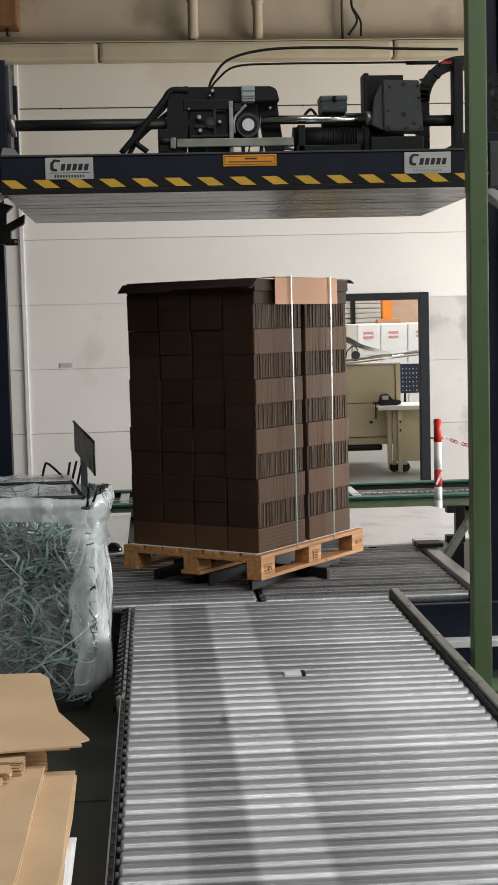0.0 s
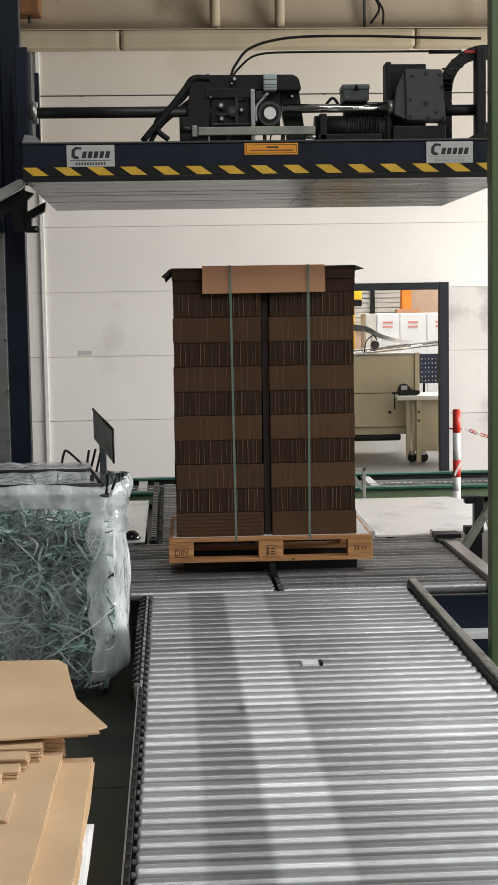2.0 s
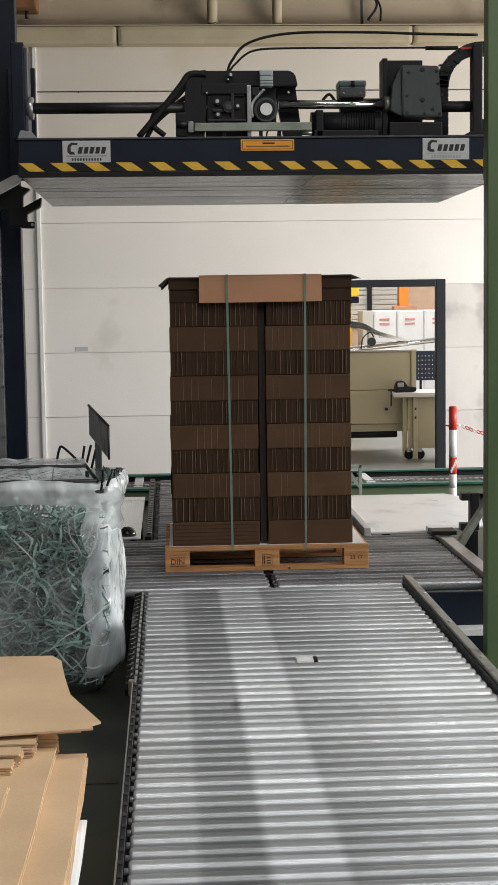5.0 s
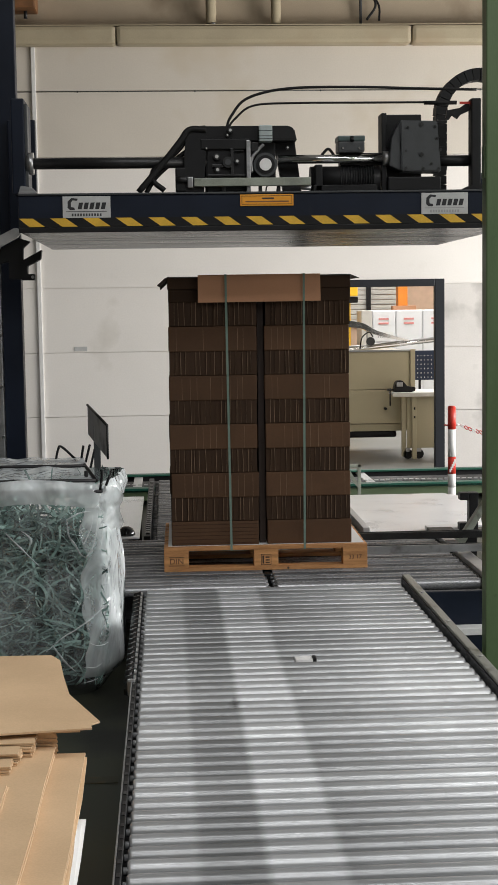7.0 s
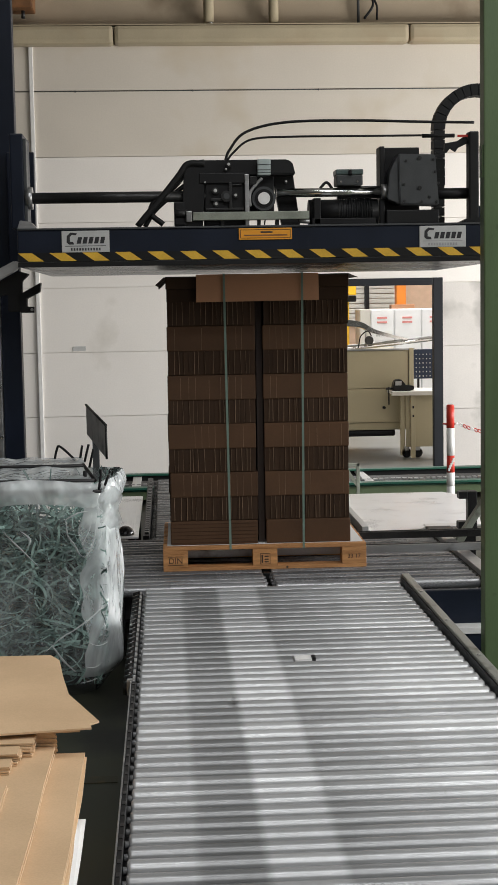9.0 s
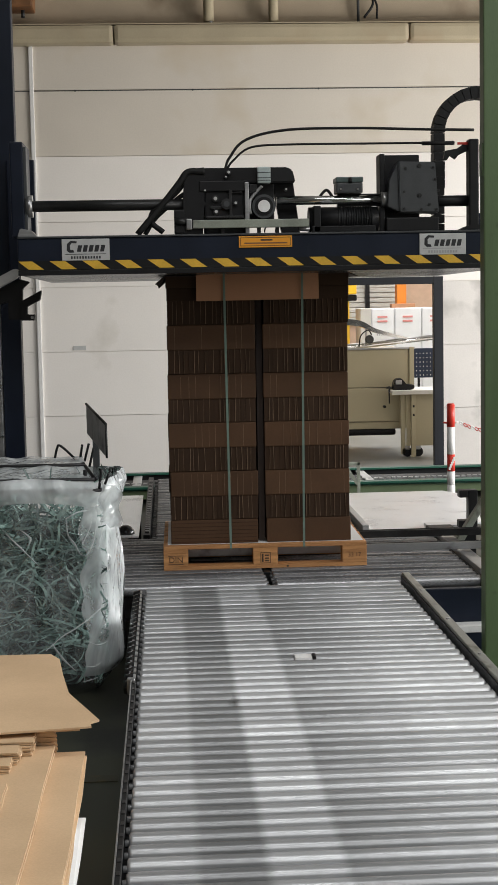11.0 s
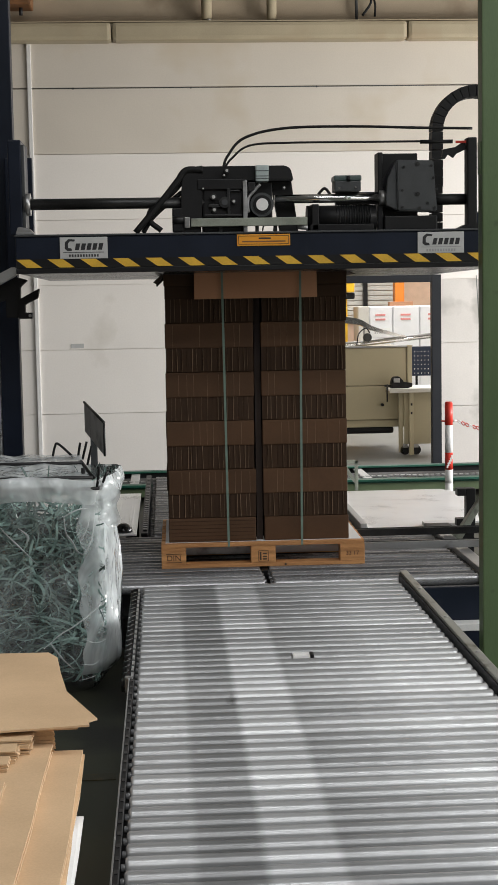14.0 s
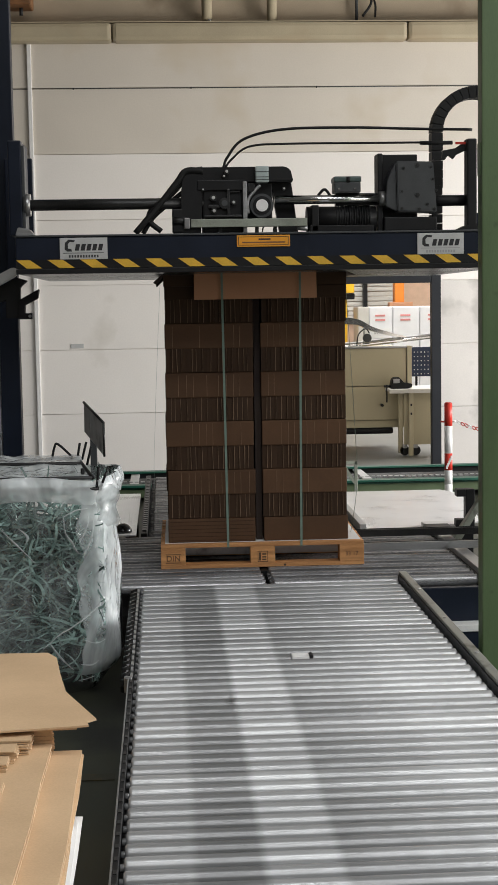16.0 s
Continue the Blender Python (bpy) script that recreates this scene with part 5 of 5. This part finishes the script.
def build_bag():
    fr = thing("bag_rack", "thin dark wire rack that holds the scrap bag open", "rack")
    x0, x1, yn, yf = -1.95, -0.885, -1.83, -1.17
    for y, z, xr in ((yn, 0.655, x1), (-1.75, 0.70, -0.93), (-1.30, 0.725, -1.0), (yf, 0.735, -1.03)):
        part("rim_rod", rod(B(), (x0, y, z + 0.004), (xr, y, z), 0.009, 8), BLACK, fr)
    part("rim_rod", rod(B(), (x1, yn, 0.655), (-1.03, yf, 0.735), 0.009, 8), BLACK, fr)
    part("rim_rod", rod(B(), (x0, yn, 0.655), (x0, yf, 0.735), 0.009, 8), BLACK, fr)
    for x, y in ((x0, yn), (x0, yf), (-1.06, yf), (-0.99, -1.5)):
        part("leg", rod(B(), (x, y, FLOOR), (x, y, 0.72), 0.010, 8), BLACK, fr)
    for ctrl in ([(-1.17, yf, 0.735), (-1.155, yf, 0.80), (-1.135, yf, 0.815), (-1.05, yf, 0.735)],
                 [(-1.035, yf, 0.735), (-1.02, yf, 0.82)], [(-1.01, yf, 0.73), (-0.985, yf, 0.825)], [(-0.985, yf, 0.70), (-0.96, yf, 0.80)],
                 [(x1 - 0.02, yn, 0.66), (x1 - 0.005, yn, 0.76)], [(x1 + 0.0, yn, 0.66), (x1 + 0.03, yn, 0.735)]):
        part("hook", tube(B(), smooth_line(ctrl, 5), 0.0065, 8), BLACK, fr, "bent wire hook")
    # perforated stop plate on a post
    sg = thing("stop_plate_stand", "grey ribbed steel plate on a post behind the bag", "stop plate")
    far_top, far_low = Vector((-1.0, -1.05, 1.029)), Vector((-1.0, -1.05, 0.87))
    near_top, near_low = Vector((-0.879, -1.45, 0.948)), Vector((-0.879, -1.45, 0.773))
    off = Vector((0.004, 0.0015, 0))
    for i in range(3):
        b = B()
        s0, s1 = (0, 0.34, 0.67)[i], (0.33, 0.66, 1.0)[i]
        vs = [b.verts.new(p) for p in (far_low.lerp(near_low, s0), far_low.lerp(near_low, s1), far_top.lerp(near_top, s1), far_top.lerp(near_top, s0))]
        ws = [b.verts.new(v.co + off) for v in vs]
        b.faces.new(vs), b.faces.new(ws[::-1])
        for k in range(4):
            b.faces.new((vs[k], ws[k], ws[(k + 1) % 4], vs[(k + 1) % 4]))
        part("plate", b, STEEL, sg)
    part("rim", rod(B(), far_top, near_top, 0.007, 8), DARKSTEEL, sg)
    part("rim", rod(B(), near_top, near_low, 0.006, 8), DARKSTEEL, sg)
    part("post", bx(-0.965, -0.93, -1.17, -1.13, FLOOR, 0.93, bevel=0.004), GREYBOX, sg)
    # bag film: a pillow-shaped sack with folds
    bag = thing("scrap_bag", "clear plastic sack full of green strap scraps", "bag")
    cx, cy, hx, hy = -1.39, -1.50, 0.557, 0.34
    nu, nv = 168, 84
    noise.seed_set(4)

    def skin(u, v, shrink=0.0):
        a = 2 * math.pi * u
        c, s = math.cos(a), math.sin(a)
        sq = (abs(c) ** 5 + abs(s) ** 5) ** (-1 / 5)
        z = FLOOR + 0.02 + 1.07 * v
        belly = 1.0 + 0.035 * math.sin(math.pi * min(1, v * 1.1)) - 0.06 * max(0, v - 0.9) * 10 * 0.3
        if v < 0.14:
            belly *= 0.80 + 0.20 * math.sqrt(v / 0.14)
        x, y = c * sq * hx * belly, s * sq * hy * belly
        p = Vector((x * 3, y * 3, z * 3))
        w = noise.noise(p) * 0.022 + noise.noise(Vector((x * 9, y * 9, z * 3.2))) * 0.015
        fold = noise.noise(Vector((x * 20, y * 20, z * 2.5 + 4))) * 0.009 * (0.4 + v)
        k = 1 + (w + fold) / 0.45 - shrink
        return Vector((cx + x * k, cy + y * k, z + 0.02 * noise.noise(p * 1.4)))

    b = B()
    vv = [[b.verts.new(skin(i / nu, j / nv)) for i in range(nu)] for j in range(nv + 1)]
    for j in range(nv):
        for i in range(nu):
            b.faces.new((vv[j][i], vv[j][(i + 1) % nu], vv[j + 1][(i + 1) % nu], vv[j + 1][i])).smooth = True
    part("film", b, FILM, bag, "clear creased film")
    # collar folded over the rack
    b = B()
    rings = []
    for j in range(9):
        t = j / 8
        ring = []
        for i in range(nu):
            p = skin(i / nu, 0.985)
            out = Vector((p.x - cx, p.y - cy, 0)).normalized()
            q = p + out * (0.02 + 0.018 * math.sin(math.pi * t)) + Vector((0, 0, 0.02 - 0.12 * t))
            q += out * 0.012 * noise.noise(Vector((p.x * 16, p.y * 16, t * 2)))
            ring.append(b.verts.new(q))
        rings.append(ring)
    for r0, r1 in zip(rings, rings[1:]):
        for i in range(nu):
            b.faces.new((r0[i], r0[(i + 1) % nu], r1[(i + 1) % nu], r1[i])).smooth = True
    part("collar", b, FILM_MILKY, bag, "milky folded collar")
    # film pulled over the rim rods
    b = B()
    nx2, ny2 = 60, 26
    top = [[b.verts.new((-1.95 + (1.05 - 0.12 * j / ny2) * i / nx2, -1.84 + 0.68 * j / ny2,
                         0.672 + 0.085 * j / ny2 - 0.05 * math.sin(math.pi * j / ny2) * (0.6 + 0.5 * noise.noise(Vector((i * 0.12, j * 0.2, 1)))) + 0.009 * noise.noise(Vector((i * 0.2, j * 0.3, 7))))) for i in range(nx2 + 1)] for j in range(ny2 + 1)]
    for j in range(ny2):
        for i in range(nx2):
            b.faces.new((top[j][i], top[j][i + 1], top[j + 1][i + 1], top[j + 1][i])).smooth = True
    part("top_film", b, FILM_MILKY, bag, "milky film pulled over the rim")
    # loose crumpled ear at the corner
    b = B()
    ear = [[b.verts.new((-0.90 + 0.10 * i / 8 + 0.012 * math.sin(j), -1.86 - 0.03 * math.sin(i * 0.9 + j), 0.70 - 0.20 * j / 10 - 0.035 * i / 8 + 0.02 * noise.noise(Vector((i * 0.6, j * 0.6, 3))))) for i in range(9)] for j in range(11)]
    for j in range(10):
        for i in range(8):
            b.faces.new((ear[j][i], ear[j][i + 1], ear[j + 1][i + 1], ear[j + 1][i])).smooth = True
    part("ear", b, FILM_MILKY, bag)
    # added milky layer, painting the haze of film seen edge-on
    b = B()
    fold = [[b.verts.new(skin((0.848 + 0.132 * i / 30 - 0.012 * (1 - i / 30) * noise.noise(Vector((j * 0.12, 3, 1)))) % 1, 0.10 + 0.88 * j / 60, -0.020 - 0.006 * noise.noise(Vector((i * 0.3, j * 0.15, 2))))) for i in range(31)] for j in range(61)]
    for j in range(60):
        for i in range(30):
            b.faces.new((fold[j][i], fold[j][i + 1], fold[j + 1][i + 1], fold[j + 1][i])).smooth = True
    part("side_haze", b, film("hazy_plastic_film", 0.28, 0.80, 1.0), bag, "milky film layer that paints haze along the right edge")
    # creases that stand proud of the film, milky to paint their gloss
    rnd = random.Random(31)
    for n in range(12):
        u = rnd.uniform(0.60, 0.84)
        v = rnd.uniform(0.05, 0.90)
        du, dv = rnd.uniform(-0.03, 0.03), rnd.uniform(-0.14, 0.14)
        bow = rnd.uniform(-0.012, 0.012)
        b = B()
        prev = None
        for k in range(13):
            t = k / 12
            wd = 0.0016 + 0.006 * math.sin(math.pi * t)
            pu, pv = (u + du * t + bow * math.sin(math.pi * t)) % 1, min(0.97, max(0.02, v + dv * t))
            p = skin(pu, pv, -0.012)
            side = (Vector((0, 0, 1)) if abs(dv) < 0.05 else (skin((pu + 0.01) % 1, pv, -0.012) - p).normalized())
            row = [b.verts.new(p - side * wd), b.verts.new(p + (p - Vector((cx, cy, p.z))).normalized() * 0.006), b.verts.new(p + side * wd)]
            if prev:
                for q in range(2):
                    b.faces.new((prev[q], prev[q + 1], row[q + 1], row[q])).smooth = True
            prev = row
        part("crease", b, FILM_MILKY, bag)
    # larger folds of the front film, along lines on its face; milky strips paint their glints
    def on_front(x, z, lift):
        a = math.atan2(-1, (x - cx) / hx)
        v = min(0.985, max(0.01, (z - FLOOR - 0.02) / 1.07))
        return skin((a / (2 * math.pi)) % 1, v, -lift)

    for wide, ctrl in FOLD_GLINTS:
        line = smooth_line([(x, 0, z) for x, z in ctrl], 6)
        b, prev = B(), None
        for k, q in enumerate(line):
            t = k / (len(line) - 1)
            ahead = line[min(k + 1, len(line) - 1)] - line[max(k - 1, 0)]
            side = Vector((-ahead.z, 0, ahead.x)).normalized()
            wd = 0.55 * wide * (0.25 + 0.75 * math.sin(math.pi * t)) * (0.8 + 0.4 * noise.noise(q * 14))
            row = [b.verts.new(on_front(q.x + side.x * e * wd, q.z + side.z * e * wd, 0.014 + up)) for e, up in ((-1, 0), (-0.3, 0.010), (0.3, 0.012), (1, 0))]
            if prev:
                for i in range(3):
                    b.faces.new((prev[i], prev[i + 1], row[i + 1], row[i])).smooth = True
            prev = row
        part("fold", b, FILM_MILKY, bag, "milky raised fold that paints a glint")
    # strap scraps: long thin loops and arcs packed behind the film
    rnd = random.Random(9)
    b = B()
    for n in range(1250):
        where = rnd.random()
        if where < 0.70:
            ctr = Vector((rnd.uniform(-1.88, -0.93), cy - hy * 0.93 + 0.13 * rnd.random() ** 1.3, 0))
            spin = rnd.uniform(-0.35, 0.35)
        elif where < 0.84:
            ctr = Vector((cx + hx * 0.90 - rnd.uniform(0.0, 0.10), rnd.uniform(-1.78, -1.2), 0))
            spin = math.pi / 2 + rnd.uniform(-0.3, 0.3)
        else:
            ctr = Vector((rnd.uniform(-1.85, -0.97), rnd.uniform(-1.78, -1.22), 0))
            spin = rnd.uniform(0, 3.1)
        ctr.z = FLOOR + 0.12 + rnd.random() * 0.79 if where < 0.84 else FLOOR + 0.86 + rnd.uniform(-0.10, 0.05)
        rad = rnd.choice((0.05, 0.07, 0.09, 0.12, 0.16, 0.22, 0.32, 0.45))
        span = rnd.uniform(2.0, 5.2) if rad < 0.13 else rnd.uniform(0.35, 0.8) / rad
        span = min(span, 4.5)
        turn = Euler((rnd.uniform(-0.6, 0.6), rnd.uniform(-0.4, 0.4), spin)).to_matrix() @ Euler((math.pi / 2, 0, 0)).to_matrix()
        squash, start, wd = rnd.uniform(0.45, 1.0), rnd.uniform(0, 6.28), rnd.choice((0.004, 0.0055, 0.0075))
        tw0, tw1 = rnd.uniform(-1.0, 1.6), rnd.uniform(-1.6, 1.6)
        wave, steps, prev = rnd.uniform(-0.03, 0.03), 18, None
        for k in range(steps + 1):
            a = start + span * k / steps
            radial = Vector((math.cos(a), math.sin(a) * squash, 0))
            twist = tw0 + tw1 * k / steps
            across = radial.normalized() * math.cos(twist) + Vector((0, 0, 1)) * math.sin(twist)
            lift = Vector((0, 0, wave * math.sin(3.1 * k / steps)))
            row = []
            for e in (-wd, wd):
                q = turn @ (radial * rad + lift + across * e - Vector((math.cos(start + span / 2), math.sin(start + span / 2) * squash, 0)) * rad) + ctr
                low = max(0.0, FLOOR + 0.20 - q.z)
                q.x = min(max(q.x, -1.93), cx + hx * 0.92 - 0.35 * low)
                q.y = min(max(q.y, cy - hy * 0.94 + 0.25 * low), cy + hy * 0.94)
                q.z = max(q.z, FLOOR + 0.07)
                row.append(b.verts.new(q))
            if prev:
                b.faces.new((prev[0], prev[1], row[1], row[0])).smooth = True
            prev = row
    tagged(part("scrap_tangle", b, SCRAP, bag, "tangled green strap scraps"), kind="stuff")
    # near-black block paints the shade between scraps deep in the sack
    part("scrap_shade_core", bx(-1.86, -1.00, -1.69, -1.28, FLOOR + 0.05, FLOOR + 0.84, bevel=0.09), mat("scrap_depth_shade", (0.008, 0.016, 0.014), 0.6, vary=0.5, scale=18, bump=0.6), bag, "near-black block standing for the shade deep among the scraps")


def sheet(bm, pts, z, th, rag=0.0, rnd=None):
    """One flat board with a slightly uneven outline."""
    rnd = rnd or RND
    a = []
    for (x0, y0), (x1, y1) in zip(pts, pts[1:] + pts[:1]):
        a.append((x0, y0))
        if rag:
            for k in range(1, 5):
                a.append((x0 + (x1 - x0) * k / 5 + rnd.uniform(-rag, rag), y0 + (y1 - y0) * k / 5 + rnd.uniform(-rag, rag)))
    lo = [bm.verts.new((x, y, z)) for x, y in a]
    hi = [bm.verts.new((x, y, z + th)) for x, y in a]
    bm.faces.new(hi), bm.faces.new(lo[::-1])
    for i in range(len(a)):
        bm.faces.new((lo[i], lo[(i + 1) % len(a)], hi[(i + 1) % len(a)], hi[i]))
    return bm


def build_cardboard():
    solid("floor_marking", bx(-1.9, -0.80, -3.10, -3.02, FLOOR + 0.001, FLOOR + 0.004), mat("worn_ochre_line", (0.085, 0.062, 0.022), 0.6, vary=0.3, scale=5, stain=(0.045, 0.043, 0.026), stain_at=0.5, stain_scale=6), "worn ochre line painted on the floor", "floor marking", kind="structure")
    rnd = random.Random(8)
    lp = thing("cardboard_pile", "pile of flat light brown cardboard sheets on the floor", "cardboard pile")
    z = FLOOR
    while z < 0.09:
        th = rnd.uniform(0.006, 0.012)
        e = rnd.uniform(-0.012, 0.012)
        part("sheet", sheet(B(), [(-1.9, -6.3), (-0.935 + e, -6.3), (-0.925 + e, -4.42 + e), (-1.9, -4.40)], z, th, 0.003, rnd), CARD if rnd.random() < 0.85 else PAPER, lp)
        z += th + 0.0008
    for i in range(5):
        part("white_sheet", sheet(B(), [(-1.5, -6.3), (-0.825 + 0.012 * rnd.random(), -6.3), (-0.822 - 0.01 * i, -4.85 - 0.05 * i), (-1.5, -4.8)], z, 0.004, 0.002, rnd), PAPER, lp, "white board sheet")
        z += 0.0048
    while z < 0.142:
        e = rnd.uniform(-0.006, 0.006)
        part("sheet", sheet(B(), [(-1.9, -6.3), (-0.838 + e, -6.3), (-0.848 + e, -4.39 + e), (-1.9, -4.39)], z, 0.007, 0.008, rnd), CARD, lp)
        z += 0.0078
    # upper pile with stepped smaller boards
    up = thing("cardboard_pile", "stepped pile of cardboard blanks topped by a torn sheet", "cardboard pile")
    zz = z
    while zz < 0.215:
        e = rnd.uniform(-0.008, 0.008)
        part("sheet", sheet(B(), [(-1.9, -4.40 + e), (-0.935 + e, -4.40 + e), (-1.09 + e, -3.6), (-1.9, -3.6)], zz, 0.0065, 0.004, rnd), CARD, up)
        zz += 0.0073
    q = z
    while q < 0.176:
        e = rnd.uniform(-0.007, 0.007)
        part("sheet", sheet(B(), [(-1.9, -6.2), (-0.962 + e, -6.2), (-0.946 + e, -4.415), (-1.9, -4.415)], q, 0.0068, 0.004, rnd), CARD, up)
        q += 0.0076
    for x1, y0, y1, z1 in ((-1.0, -4.52, -4.416, 0.222), (-1.035, -4.60, -4.522, 0.212), (-1.05, -4.68, -4.602, 0.203), (-1.10, -4.80, -4.682, 0.208), (-1.045, -5.05, -4.802, 0.186), (-1.11, -5.35, -5.15, 0.21), (-1.10, -6.2, -5.6, 0.205)):
        w = q
        while w < z1:
            e = rnd.uniform(-0.006, 0.006)
            part("sheet", sheet(B(), [(-1.9, y0 + e), (x1 + e, y0 + e), (x1 + e, y1), (-1.9, y1)], w, 0.0045, 0.0015, rnd), CARD, up)
            w += 0.0066
    part("top_sheet", sheet(B(), [(-1.95, -4.50), (-1.115, -4.485), (-0.822, -4.446), (-0.828, -4.405), (-0.801, -4.377), (-0.919, -4.042), (-0.955, -3.80), (-0.985, -3.56), (-1.024, -3.477), (-1.95, -3.44)], 0.236, 0.006), CARD, up, "torn top sheet")
    part("top_sheet", sheet(B(), [(-1.9, -4.47), (-0.86, -4.43), (-0.95, -4.05), (-1.07, -3.6), (-1.9, -3.55)], 0.224, 0.0055), CARD, up)
    solid("cardboard_support", bx(-1.9, -1.10, -4.36, -3.56, FLOOR, z - 0.002, bevel=0.01), CARD, "solid block of stacked cardboard below the blanks", "cardboard pile")


build_hall()
build_next_hall()
build_frame()
build_turntable_bed()
build_outfeed()
build_cross_conveyor()
build_infeed()
HEAD, BEND = build_head()
PALLET = build_pallet()
LOAD = build_load()
LIFT = build_lift()
LANCES, STRAPS = build_lances()
build_bag()
for ob in list(bpy.data.objects):
    if ob.type == "MESH" and ob.data.materials and ob.data.materials[0].name.endswith("plastic_film"):
        ob.visible_shadow = False
build_cardboard()


# ---------------------------------------------------------------- what moves
def motions():
    turn = ((0, 53.1, 0.068), (0.5, 36.8, 0.068), (1.0, 20.5, 0.070), (1.5, 5.6, 0.072), (1.75, 1.2, 0.074), (2.0, -0.4, 0.075), (2.5, -0.3, 0.075), (3.0, 0, 0.074),
            (3.25, 0, 0.062), (3.5, 0, 0.048), (4.0, 0, 0.022), (4.4, 0, 0.001), (4.6, 0, 0.0), (16, 0, 0.0))
    c = Vector((-0.03, 0.0, 0))
    for ob in (PALLET, LOAD):
        walk(ob, [(t, pose(c.x, c.y, z) @ pose(0, 0, 0, 0, 0, a) @ pose(-c.x, -c.y, 0, 0, 0, -0.5)) for t, a, z in turn])
    walk(LIFT, [(t, pose(0, 0, max(0, z)) @ pose(0, 0, 0, 0, 0, a if z > 0.05 else 0)) for t, a, z in turn])
    press = ((0, 0.295), (5.85, 0.295), (6.0, 0.272), (6.3, 0.190), (6.5, 0.135), (7.0, 0.0), (7.35, -0.095), (7.5, -0.121), (8.0, -0.154), (8.5, -0.168), (9.0, -0.184), (10.0, -0.216), (10.6, -0.232), (12, -0.233), (16, -0.235))
    walk(HEAD, [(t, pose(0, 0, z)) for t, z in press])
    walk(BEND, [(t, pose(0, 0, -z / 2)) for t, z in press])
    for ob, lag in zip(LANCES, (0.075, 0.0)):
        walk(ob, [(t, pose(x, 0, 0)) for t, x in ((0, 1.50), (6.0, 1.50), (6.15, 1.36 + lag), (6.3, 1.12 + lag), (6.5, 0.93 + lag), (6.7, 0.755 + lag), (7.0, 0.49 + lag), (7.5, 0.05), (8.2, -0.56), (8.4, -0.60), (16, -0.60))])
    right, left = STRAPS
    walk(right, [(t, pose(x, 0, 0)) for t, x in ((0, 1.36), (13.9, 1.36), (14.1, 1.20), (14.3, 0.72), (14.5, 0.60), (14.65, 0.545), (15, 0.535), (16, 0.535))])
    walk(left, [(t, pose(x, 0, 0)) for t, x in ((0, -1.46), (14.4, -1.46), (14.6, -0.72), (14.7, -0.78), (14.8, -0.60), (15.0, -0.575), (16, -0.575))])


motions()
